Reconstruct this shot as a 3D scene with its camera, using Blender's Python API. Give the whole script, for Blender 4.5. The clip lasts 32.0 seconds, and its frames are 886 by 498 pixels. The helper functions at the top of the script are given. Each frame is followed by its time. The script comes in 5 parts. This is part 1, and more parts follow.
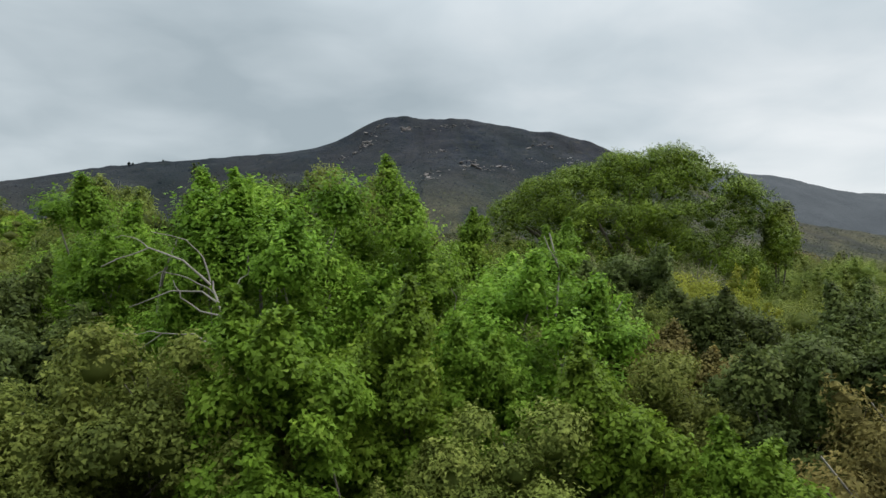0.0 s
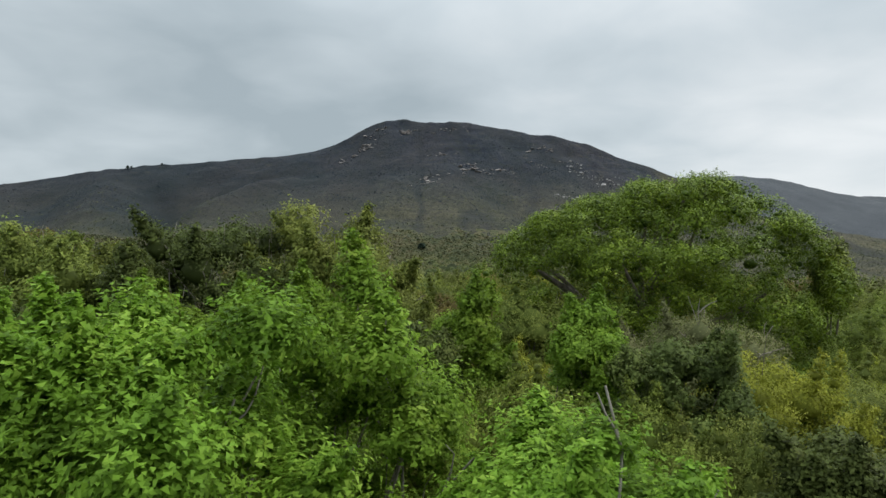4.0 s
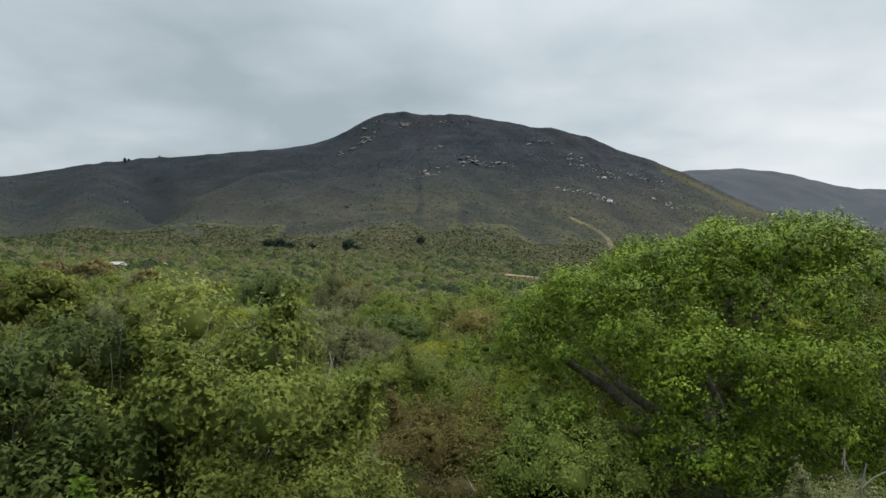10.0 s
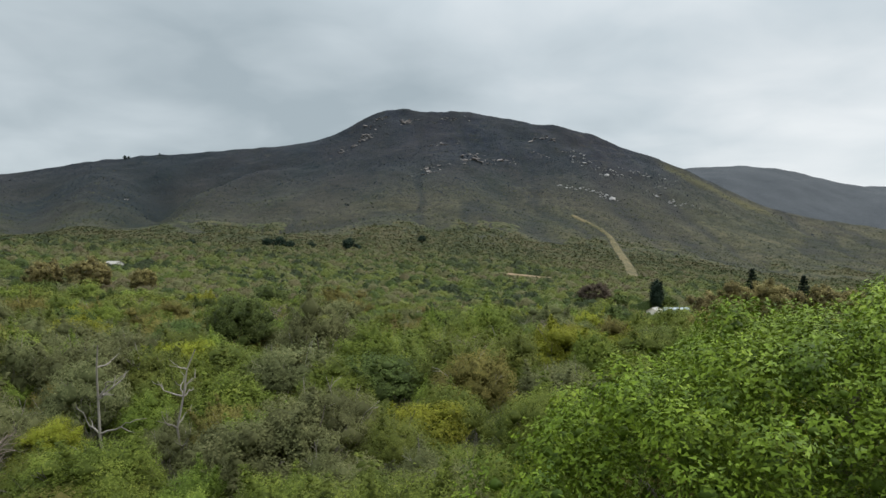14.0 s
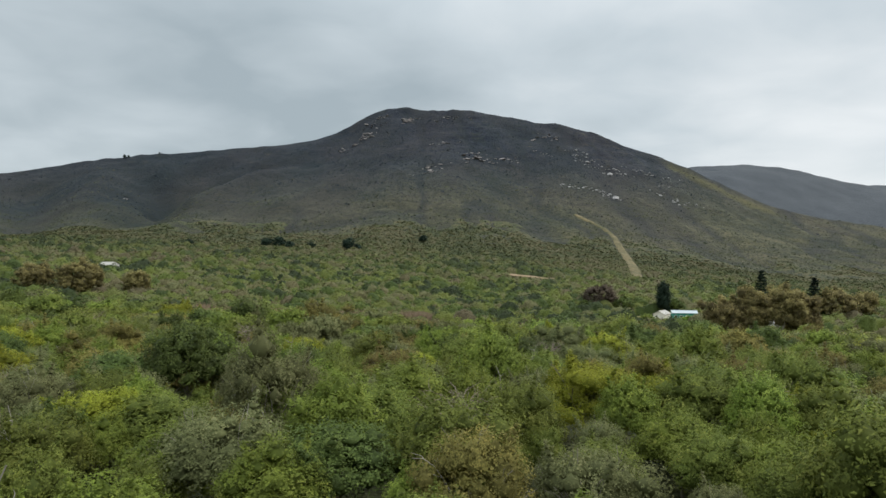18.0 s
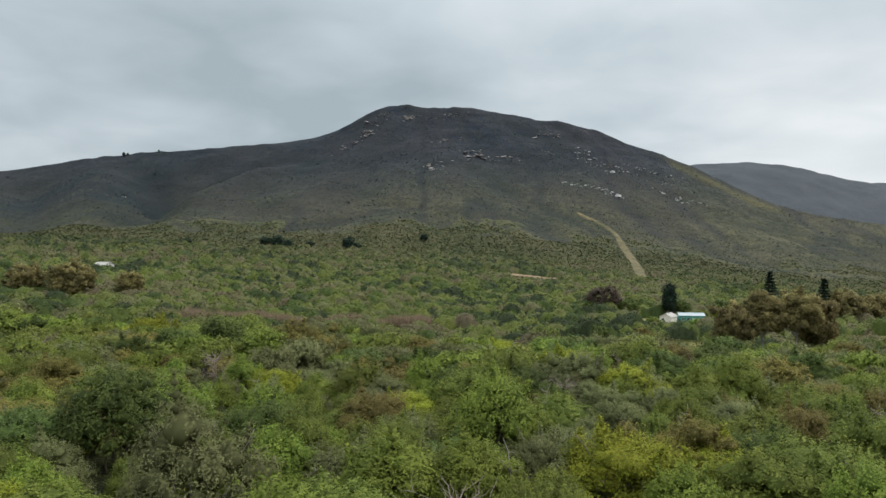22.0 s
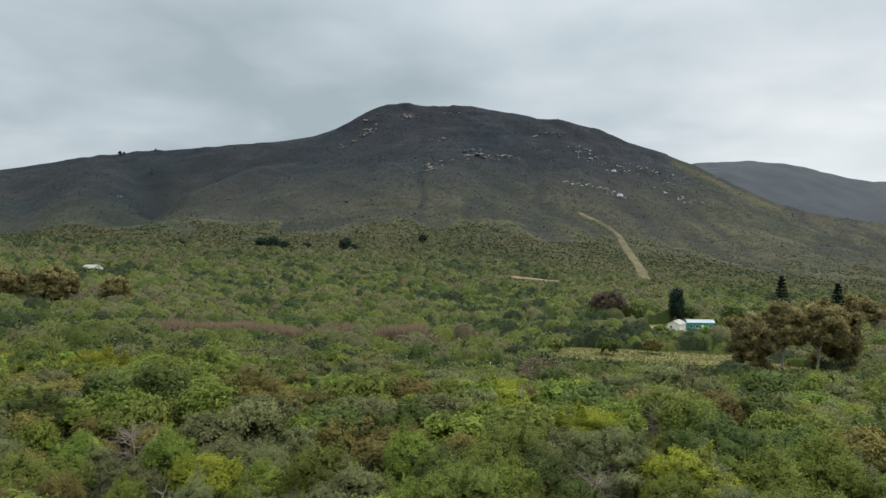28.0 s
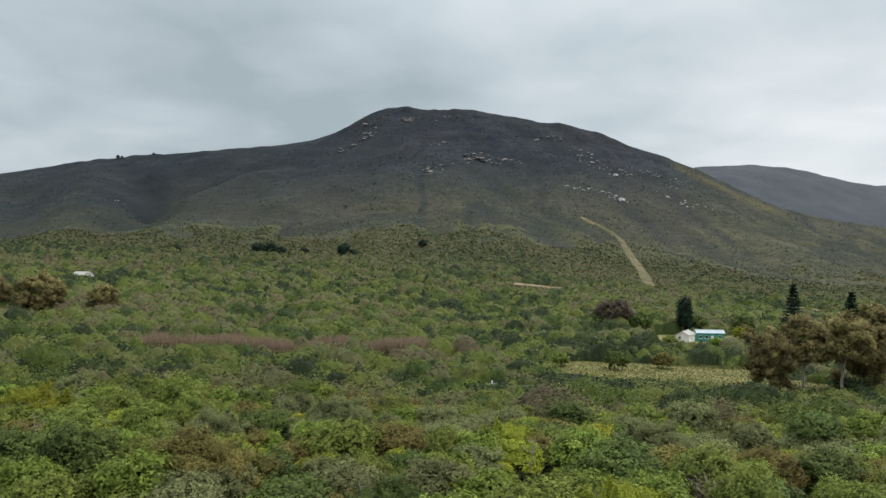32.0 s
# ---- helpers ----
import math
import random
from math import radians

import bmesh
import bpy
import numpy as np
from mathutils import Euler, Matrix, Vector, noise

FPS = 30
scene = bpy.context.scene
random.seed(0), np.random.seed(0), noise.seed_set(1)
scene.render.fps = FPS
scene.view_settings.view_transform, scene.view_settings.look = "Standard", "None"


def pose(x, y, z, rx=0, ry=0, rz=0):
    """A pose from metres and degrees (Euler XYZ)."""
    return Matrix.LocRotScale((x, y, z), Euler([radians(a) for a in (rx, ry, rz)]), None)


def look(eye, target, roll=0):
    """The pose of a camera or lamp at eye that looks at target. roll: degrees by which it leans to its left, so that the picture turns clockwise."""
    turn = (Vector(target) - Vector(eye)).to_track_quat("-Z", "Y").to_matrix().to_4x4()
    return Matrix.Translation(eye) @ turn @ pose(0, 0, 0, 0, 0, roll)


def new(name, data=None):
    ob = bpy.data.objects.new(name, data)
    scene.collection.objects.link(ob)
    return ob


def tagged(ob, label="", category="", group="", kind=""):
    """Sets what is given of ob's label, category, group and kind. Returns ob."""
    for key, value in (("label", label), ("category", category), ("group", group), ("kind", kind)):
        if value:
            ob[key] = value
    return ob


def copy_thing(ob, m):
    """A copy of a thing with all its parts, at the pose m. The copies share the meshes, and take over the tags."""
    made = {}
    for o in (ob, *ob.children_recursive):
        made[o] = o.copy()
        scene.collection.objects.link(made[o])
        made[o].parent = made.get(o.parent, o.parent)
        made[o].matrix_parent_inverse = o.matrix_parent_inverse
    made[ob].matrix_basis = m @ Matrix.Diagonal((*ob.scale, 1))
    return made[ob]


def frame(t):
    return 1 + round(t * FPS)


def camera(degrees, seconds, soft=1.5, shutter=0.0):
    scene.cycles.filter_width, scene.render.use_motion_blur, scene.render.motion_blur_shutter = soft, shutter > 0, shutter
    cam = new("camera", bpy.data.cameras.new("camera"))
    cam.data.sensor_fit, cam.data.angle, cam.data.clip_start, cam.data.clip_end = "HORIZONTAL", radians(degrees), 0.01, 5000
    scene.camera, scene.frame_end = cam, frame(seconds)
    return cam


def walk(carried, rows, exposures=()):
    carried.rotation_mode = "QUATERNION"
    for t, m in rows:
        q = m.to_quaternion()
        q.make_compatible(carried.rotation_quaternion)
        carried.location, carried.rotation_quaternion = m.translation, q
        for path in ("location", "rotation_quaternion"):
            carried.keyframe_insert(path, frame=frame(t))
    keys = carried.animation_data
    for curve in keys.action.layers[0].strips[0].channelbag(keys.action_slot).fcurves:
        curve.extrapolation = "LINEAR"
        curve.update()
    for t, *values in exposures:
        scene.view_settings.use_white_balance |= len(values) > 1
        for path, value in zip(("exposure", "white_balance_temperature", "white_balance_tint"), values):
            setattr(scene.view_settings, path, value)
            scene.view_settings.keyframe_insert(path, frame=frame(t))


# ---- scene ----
cam = camera(65, 32.0, 1.5)
PATH = [
    (0.0, pose(-0.000, 0.000, 0.000, 90.525, 0, -0.169)),
    (1.0, pose(0.016, 0.920, 0.300, 90.634, 0, -0.155)),
    (2.0, pose(0.046, 1.848, 0.631, 90.708, 0, -0.163)),
    (3.0, pose(0.051, 2.630, 0.938, 90.744, 0, -0.187)),
    (4.0, pose(0.094, 3.356, 1.258, 90.764, 0, -0.203)),
    (4.5, pose(0.124, 3.677, 1.401, 90.750, 0, -0.204)),
    (6.5, pose(0.256, 5.257, 1.965, 90.591, 0, -0.237)),
    (7.0, pose(0.308, 5.788, 2.125, 90.542, 0, -0.233)),
    (8.0, pose(0.390, 7.133, 2.426, 90.382, 0, -0.215)),
    (9.0, pose(0.432, 8.458, 2.692, 90.230, 0, -0.216)),
    (10.0, pose(0.500, 9.946, 2.991, 90.125, 0, -0.224)),
    (11.0, pose(0.549, 11.445, 3.273, 90.057, 0, -0.187)),
    (12.0, pose(0.615, 13.122, 3.558, 89.998, 0, -0.139)),
    (13.0, pose(0.704, 14.510, 3.812, 89.942, 0, -0.101)),
    (14.0, pose(0.797, 16.070, 4.116, 89.901, 0, -0.082)),
    (14.5, pose(0.846, 16.785, 4.269, 89.889, 0, -0.065)),
    (16.5, pose(1.141, 21.097, 4.547, 89.843, 0, 0.010)),
    (17.0, pose(1.188, 22.025, 4.636, 89.835, 0, 0.027)),
    (18.0, pose(1.259, 23.705, 4.944, 89.822, 0, 0.083)),
    (19.0, pose(1.309, 25.263, 5.207, 89.808, 0, 0.117)),
    (20.0, pose(1.379, 27.144, 5.427, 89.755, 0, 0.156)),
    (21.0, pose(1.494, 28.897, 5.779, 89.679, 0, 0.186)),
    (22.0, pose(1.595, 30.748, 6.174, 89.617, 0, 0.194)),
    (23.0, pose(1.691, 32.373, 6.479, 89.583, 0, 0.215)),
    (24.0, pose(1.786, 34.127, 6.852, 89.554, 0, 0.211)),
    (25.0, pose(1.838, 35.925, 7.199, 89.520, 0, 0.211)),
    (26.0, pose(1.906, 37.998, 7.526, 89.519, 0, 0.194)),
    (26.5, pose(1.958, 38.912, 7.670, 89.511, 0, 0.193)),
    (28.5, pose(2.122, 42.752, 8.323, 89.485, 0, 0.175)),
    (29.0, pose(2.131, 43.767, 8.427, 89.516, 0, 0.170)),
    (30.0, pose(2.132, 46.236, 8.729, 89.646, 0, 0.184)),
    (31.0, pose(2.286, 48.574, 9.111, 89.719, 0, 0.219)),
    (32.0, pose(2.490, 51.200, 9.410, 89.803, 0, 0.235)),
]
walk(cam, PATH)

# ---- world and sun: an overcast sky ----
world = bpy.data.worlds.new("overcast_sky")
scene.world = world
world.use_nodes = True
wn, wl = world.node_tree.nodes, world.node_tree.links
wn.clear()


def node(tree, kind, **values):
    n = tree.nodes.new(kind)
    for key, value in values.items():
        n.inputs[key.replace("_", " ")].default_value = value
    return n


def link(tree, a, b):
    tree.links.new(a, b)


def ramp(tree, stops, fac=None):
    n = tree.nodes.new("ShaderNodeValToRGB")
    els = n.color_ramp.elements
    while len(els) < len(stops):
        els.new(0.5)
    for e, (p, c) in zip(els, stops):
        e.position, e.color = p, (*c, 1)
    if fac is not None:
        link(tree, fac, n.inputs["Fac"])
    return n


def math_node(tree, op, a, b=None, c=None):
    n = tree.nodes.new("ShaderNodeMath")
    n.operation = op
    for i, v in enumerate((a, b, c)):
        if v is None:
            continue
        if isinstance(v, (int, float)):
            n.inputs[i].default_value = v
        else:
            link(tree, v, n.inputs[i])
    return n.outputs[0]


def mix_color(tree, fac, a, b, mode="MIX"):
    n = tree.nodes.new("ShaderNodeMix")
    n.data_type, n.blend_type = "RGBA", mode
    for i, v in ((0, fac), (6, a), (7, b)):
        if isinstance(v, (int, float)):
            n.inputs[i].default_value = v
        elif isinstance(v, tuple):
            n.inputs[i].default_value = (*v, 1)
        else:
            link(tree, v, n.inputs[i])
    return n.outputs[2]


def build_world():
    tree = world.node_tree
    out = tree.nodes.new("ShaderNodeOutputWorld")
    bg = tree.nodes.new("ShaderNodeBackground")
    sky = tree.nodes.new("ShaderNodeTexSky")
    sky.sky_type, sky.sun_disc = "NISHITA", False
    sky.sun_elevation, sky.sun_rotation = radians(52), radians(60)
    coord = tree.nodes.new("ShaderNodeTexCoord")
    sep = tree.nodes.new("ShaderNodeSeparateXYZ")
    link(tree, coord.outputs["Generated"], sep.inputs[0])
    x, y, z = sep.outputs
    # cloud deck: the direction laid on a plane overhead
    up = math_node(tree, "ADD", math_node(tree, "ABSOLUTE", z), 0.22)
    comb = tree.nodes.new("ShaderNodeCombineXYZ")
    link(tree, math_node(tree, "DIVIDE", x, up), comb.inputs[0])
    link(tree, math_node(tree, "DIVIDE", y, up), comb.inputs[1])
    big = node(tree, "ShaderNodeTexNoise", Scale=1.0, Detail=2.6, Roughness=0.5, Distortion=0.3)
    link(tree, comb.outputs[0], big.inputs["Vector"])
    fine = node(tree, "ShaderNodeTexNoise", Scale=2.6, Detail=4.0, Roughness=0.5, Distortion=0.3)
    link(tree, comb.outputs[0], fine.inputs["Vector"])
    n = math_node(tree, "ADD", math_node(tree, "MULTIPLY", big.outputs["Fac"], 0.48), math_node(tree, "MULTIPLY", fine.outputs["Fac"], 0.24))
    n = math_node(tree, "ADD", n, 0.118)
    # thinner cloud towards the east (+x), where the sun stands
    n = math_node(tree, "ADD", n, math_node(tree, "MULTIPLY", math_node(tree, "MAXIMUM", x, -0.12), 0.2))
    n = math_node(tree, "ADD", n, math_node(tree, "MULTIPLY", z, 0.10))
    # a heavier bank of cloud over the western shoulder of the mountain
    across = math_node(tree, "MULTIPLY", math_node(tree, "POWER", math_node(tree, "ABSOLUTE", math_node(tree, "ADD", x, 0.22)), 2.0), 9.0)
    upward = math_node(tree, "MULTIPLY", math_node(tree, "POWER", math_node(tree, "ABSOLUTE", math_node(tree, "SUBTRACT", z, 0.15)), 2.0), 14.0)
    bank = math_node(tree, "MAXIMUM", math_node(tree, "SUBTRACT", 1.0, math_node(tree, "ADD", across, upward)), 0.0)
    n = math_node(tree, "SUBTRACT", n, math_node(tree, "MULTIPLY", bank, 0.12))
    cloud = ramp(tree, [(0.34, (0.38, 0.45, 0.49)), (0.50, (0.57, 0.64, 0.68)), (0.66, (0.80, 0.84, 0.86))], n)
    # a bright strip of open sky low over the land
    low = ramp(tree, [(0.0, (1, 1, 1)), (0.17, (0, 0, 0))], math_node(tree, "ABSOLUTE", z))
    strip = math_node(tree, "MULTIPLY", low.outputs["Color"], math_node(tree, "MAXIMUM", math_node(tree, "ADD", 0.12, math_node(tree, "MULTIPLY", x, 0.7)), 0.0))
    col = mix_color(tree, strip, cloud.outputs["Color"], (0.86, 0.90, 0.93))
    skycol = mix_color(tree, 1.0, sky.outputs["Color"], (0.10, 0.10, 0.10), "MULTIPLY")
    col = mix_color(tree, 0.06, col, skycol)
    link(tree, col, bg.inputs["Color"])
    # an overcast sky is about three times as bright overhead as near the horizon
    rise = tree.nodes.new("ShaderNodeMapRange")
    rise.interpolation_type = "SMOOTHSTEP"
    rise.inputs["From Min"].default_value, rise.inputs["From Max"].default_value = 0.25, 1.0
    rise.inputs["To Min"].default_value, rise.inputs["To Max"].default_value = 1.03, 3.2
    link(tree, z, rise.inputs[0])
    link(tree, rise.outputs[0], bg.inputs["Strength"])
    link(tree, bg.outputs[0], out.inputs[0])


build_world()
sun = new("sun", bpy.data.lights.new("sun", "SUN"))
sun.data.energy, sun.data.angle, sun.data.color = 1.5, radians(35), (1.0, 0.96, 0.9)
sun.matrix_world = look((200, 100, 300), (0, 0, 0))

# ---- lie of the land ----
def hash_grid(ix, iy, seed):
    h = (ix * 374761393 + iy * 668265263 + seed * 974711) & 0x7FFFFFFF
    h = ((h ^ (h >> 13)) * 1274126177) & 0x7FFFFFFF
    return ((h ^ (h >> 16)) & 0xFFFF) / 65535.0


def value_noise(x, y, seed=0):
    x, y = np.asarray(x, float), np.asarray(y, float)
    ix, iy = np.floor(x).astype(np.int64), np.floor(y).astype(np.int64)
    fx, fy = x - ix, y - iy
    fx, fy = fx * fx * (3 - 2 * fx), fy * fy * (3 - 2 * fy)
    a, b = hash_grid(ix, iy, seed), hash_grid(ix + 1, iy, seed)
    c, d = hash_grid(ix, iy + 1, seed), hash_grid(ix + 1, iy + 1, seed)
    return (a + (b - a) * fx) * (1 - fy) + (c + (d - c) * fx) * fy


def fbm(x, y, octaves=4, seed=0):
    total, amp, norm = 0, 1.0, 0.0
    for o in range(octaves):
        total = total + amp * value_noise(x * 2 ** o, y * 2 ** o, seed + o)
        norm, amp = norm + amp, amp * 0.5
    return total / norm


def smooth_step(a, b, v):
    s = np.clip((v - a) / (b - a), 0, 1)
    return s * s * (3 - 2 * s)


CREST_Y, FOOT_Y, HILL_Y = 1130.0, 530.0, 2100.0
# height of the valley floor and foot slopes along three lines that run away from the viewer
LINE_Y = [-400, -40, 0, 20, 40, 60, 85, 118, 150, 200, 250, 310, 400, 530]
LINE_W = [-9, -5.5, -5.0, -4.0, -2.6, -2.6, -3.3, -4.5, -7, -12, -16, -15, -9, 3]
LINE_M = [-10, -5.5, -5.2, -4.2, -3.4, -4.0, -5.5, -9.0, -16.0, -19, -20.8, -22, -18, -5]
LINE_E = [-11, -6, -5.6, -4.8, -4.6, -5.5, -7.2, -12.5, -19.5, -22, -23.5, -26, -25, -21]
# skyline of the mountain, west to east, and of the hill behind it
CREST_X = [-2500, -1200, -684, -597, -505, -334, -247, -163, -124, -80, -19, 42, 108, 148, 191, 235, 279, 323, 386, 454, 507, 586, 690, 1000, 2500]
CREST_Z = [30, 70, 124, 137, 148, 161, 168, 183, 213, 229, 221, 222, 211, 201, 199, 187, 167, 156, 131, 99, 73, 53, 36, 5, -10]
HILL_X = [-500, 300, 600, 740, 880, 1030, 1170, 1330, 1800, 3000]
HILL_Z = [40, 150, 226, 243, 247, 233, 207, 180, 70, 0]


def soft_line(v, xs, ys, width):
    return sum(np.interp(v + k * width, xs, ys) for k in (-1, -0.5, 0, 0.5, 1)) / 5


def near_line(x, y, line):
    """Distance from a plan line."""
    best = np.full(np.shape(x), 1e9)
    for (ax, ay), (bx, by) in zip(line, line[1:]):
        dx, dy = bx - ax, by - ay
        s = np.clip(((x - ax) * dx + (y - ay) * dy) / (dx * dx + dy * dy), 0, 1)
        best = np.minimum(best, np.hypot(x - ax - s * dx, y - ay - s * dy))
    return best


# kloofs down the mountain face: plan line, depth, half width
KLOOFS = (
    (((-480, 1090), (-428, 1024), (-368, 941)), 16, 26), (((-246, 1046), (-302, 996), (-354, 922)), 20, 28),
    (((-350, 1050), (-365, 980), (-368, 941), (-347, 860), (-332, 776)), 20, 34), (((36, 936), (73, 899), (97, 852), (102, 783), (110, 720)), 6, 24),
    (((-40, 800), (-90, 770), (-150, 735), (-200, 720)), 6, 24), (((-585, 1025), (-501, 866), (-412, 695)), 14, 30), (((160, 1060), (120, 985), (100, 940)), 8, 18))
# spurs: plan line, height, half width
SPURS = (
    (((-201, 1107), (-242, 1041), (-271, 950), (-301, 863)), 15, 26), (((-520, 1070), (-470, 960), (-440, 880)), 10, 30), (((10, 960), (20, 880), (20, 800)), 7, 34), (((-130, 1020), (-150, 930), (-190, 840)), 8, 30))


def ribs(x, y):
    """Small side valleys and ribs down the slope: 0 in their beds, 1 on the ribs."""
    wx = x + 30 * (fbm(x / 70, y / 70, 2, 9) - 0.5)
    return np.abs(fbm(wx / 95, y / 380, 3, 11) - 0.5) * 2


def kloof_and_cloud_dark(x, y):
    """How far a spot is darkened: in the beds of kloofs and between ribs, and under a painted cloud shadow."""
    kloof_cloud = smooth_step(0.16, 0.0, ribs(x, y)) * 0.7
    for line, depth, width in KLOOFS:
        kloof_cloud = np.maximum(kloof_cloud, np.exp(-(near_line(x, y, line) / (width * 0.7)) ** 2) * (0.25 + 0.6 * fbm(x / 25, y / 25, 3, 15)))
    # cloud shadow over the western hollow, painted into the slope colour
    cloud_shadow = np.exp(-((x + 470) / 330) ** 2 - ((y - 960) / 230) ** 2) * (0.35 + 0.7 * fbm(x / 60, y / 60, 3, 14))
    return np.maximum(kloof_cloud, np.minimum(cloud_shadow * 1.35, 1)) * smooth_step(560, 680, y)


def relief(x, y, rise):
    out = (ribs(x, y) - 0.3) * 24 * rise * (1 - rise) * 2.0
    ease = np.minimum(1, (1 - rise) * 5) * np.minimum(1, rise * 4)
    for line, depth, width in KLOOFS:
        out = out - depth * np.exp(-(near_line(x, y, line) / width) ** 2) * ease
    for line, height, width in SPURS:
        out = out + height * np.exp(-(near_line(x, y, line) / width) ** 2) * ease
    return out


def land(x, y):
    """Height of the ground at x, y."""
    x, y = np.asarray(x, float), np.asarray(y, float)
    w, m, e = (soft_line(y, LINE_Y, line, 12) for line in (LINE_W, LINE_M, LINE_E))
    s = np.clip(x / (60 + 0.25 * np.clip(y, 0, 600)), -1.6, 1.6)
    base = np.where(s < 0, m + (w - m) * -s, m + (e - m) * s)
    base = base + (fbm(x / 22, y / 22, 3, 5) - 0.5) * 1.6
    crest = soft_line(x * 1130 / np.clip(y, 700, 1250), CREST_X, CREST_Z, 26)
    rise = np.clip((y - FOOT_Y) / (CREST_Y - FOOT_Y), 0, 1)
    face = base + (crest - base) * (0.25 * rise + 0.75 * rise ** 2.3)
    face = face + relief(x, y, rise) + (fbm(x / 30, y / 30, 4, 21) - 0.5) * 9 * rise
    back = smooth_step(CREST_Y, CREST_Y + 420, y)
    far = np.where(y > CREST_Y, crest * (1 - back) - 15 * back, face)
    hill = soft_line(x * HILL_Y / np.clip(y, 1500, 2600), HILL_X, HILL_Z, 50)
    hr = smooth_step(1350, HILL_Y, y) * (1 - smooth_step(HILL_Y, 3000, y))
    far = np.where(y > CREST_Y, np.maximum(far, -15 + (hill + 15) * hr + (fbm(x / 150, y / 150, 3, 31) - 0.5) * 40 * hr), far)
    return np.where(y < FOOT_Y, base, far)


# ---- mesh helpers ----
def mesh_from(name, verts, faces_idx, per_face, material=None, smooth=False):
    """One mesh from arrays: verts (n, 3), faces_idx flat, per_face 3 or 4 corners."""
    me = bpy.data.meshes.new(name)
    verts = np.asarray(verts, np.float32)
    idx = np.asarray(faces_idx, np.int32).ravel()
    me.vertices.add(len(verts))
    me.vertices.foreach_set("co", verts.ravel())
    me.loops.add(len(idx))
    me.loops.foreach_set("vertex_index", idx)
    count = len(idx) // per_face
    me.polygons.add(count)
    me.polygons.foreach_set("loop_start", np.arange(0, len(idx), per_face, dtype=np.int32))
    me.polygons.foreach_set("use_smooth", np.broadcast_to(np.asarray(smooth, bool), count).copy())
    me.update(calc_edges=True)
    me.validate()
    if material:
        me.materials.append(material)
    return me


def part(name, mesh, parent, label=""):
    ob = new(name, mesh)
    ob.parent = parent
    return tagged(ob, label)


# ---- materials ----
def base_material(name):
    mat = bpy.data.materials.new(name)
    mat.use_nodes = True
    tree = mat.node_tree
    tree.nodes.clear()
    return mat, tree, tree.nodes.new("ShaderNodeOutputMaterial")


def leaf_material(name, dark, light, tip, rough=0.5, through_light=0.32, mottle=3.0):
    """Leaves of one kind: older ones dark, shoot tips pale, clump cores darkened for the shade inside; tone drifts from
    plant to plant and over a crown.
    """
    mat, tree, out = base_material(name)
    geo = tree.nodes.new("ShaderNodeNewGeometry")
    info = tree.nodes.new("ShaderNodeObjectInfo")
    spray = tree.nodes.new("ShaderNodeAttribute")
    spray.attribute_name = "spray"
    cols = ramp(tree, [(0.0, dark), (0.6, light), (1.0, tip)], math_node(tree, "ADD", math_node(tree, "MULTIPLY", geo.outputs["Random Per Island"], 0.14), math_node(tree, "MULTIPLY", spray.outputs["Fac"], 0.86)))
    tex = node(tree, "ShaderNodeTexNoise", Scale=1.1, Detail=2.0)
    pos = tree.nodes.new("ShaderNodeTexCoord")
    link(tree, pos.outputs["Object"], tex.inputs["Vector"])
    fine = node(tree, "ShaderNodeTexNoise", Scale=mottle, Detail=3.0, Roughness=0.6)
    link(tree, pos.outputs["Object"], fine.inputs["Vector"])
    hsv = tree.nodes.new("ShaderNodeHueSaturation")
    link(tree, cols.outputs["Color"], hsv.inputs["Color"])
    link(tree, math_node(tree, "ADD", 0.474, math_node(tree, "ADD", math_node(tree, "MULTIPLY", info.outputs["Random"], 0.022), math_node(tree, "MULTIPLY", tex.outputs["Fac"], 0.016))), hsv.inputs["Hue"])
    value = math_node(tree, "MULTIPLY", math_node(tree, "ADD", 0.8, math_node(tree, "MULTIPLY", tex.outputs["Fac"], 0.4)),
                      math_node(tree, "ADD", 0.8, math_node(tree, "MULTIPLY", fine.outputs["Fac"], 0.4)))
    value = math_node(tree, "MULTIPLY", value, math_node(tree, "ADD", 0.8, math_node(tree, "MULTIPLY", info.outputs["Random"], 0.4)))
    link(tree, value, hsv.inputs["Value"])
    bsdf = node(tree, "ShaderNodeBsdfPrincipled", Roughness=rough)
    bsdf.inputs["Specular IOR Level"].default_value = 0.08
    link(tree, hsv.outputs["Color"], bsdf.inputs["Base Color"])
    tr = tree.nodes.new("ShaderNodeBsdfTranslucent")
    link(tree, hsv.outputs["Color"], tr.inputs["Color"])
    mix = tree.nodes.new("ShaderNodeMixShader")
    mix.inputs[0].default_value = through_light
    link(tree, bsdf.outputs[0], mix.inputs[1])
    link(tree, tr.outputs[0], mix.inputs[2])
    link(tree, mix.outputs[0], out.inputs[0])
    return mat


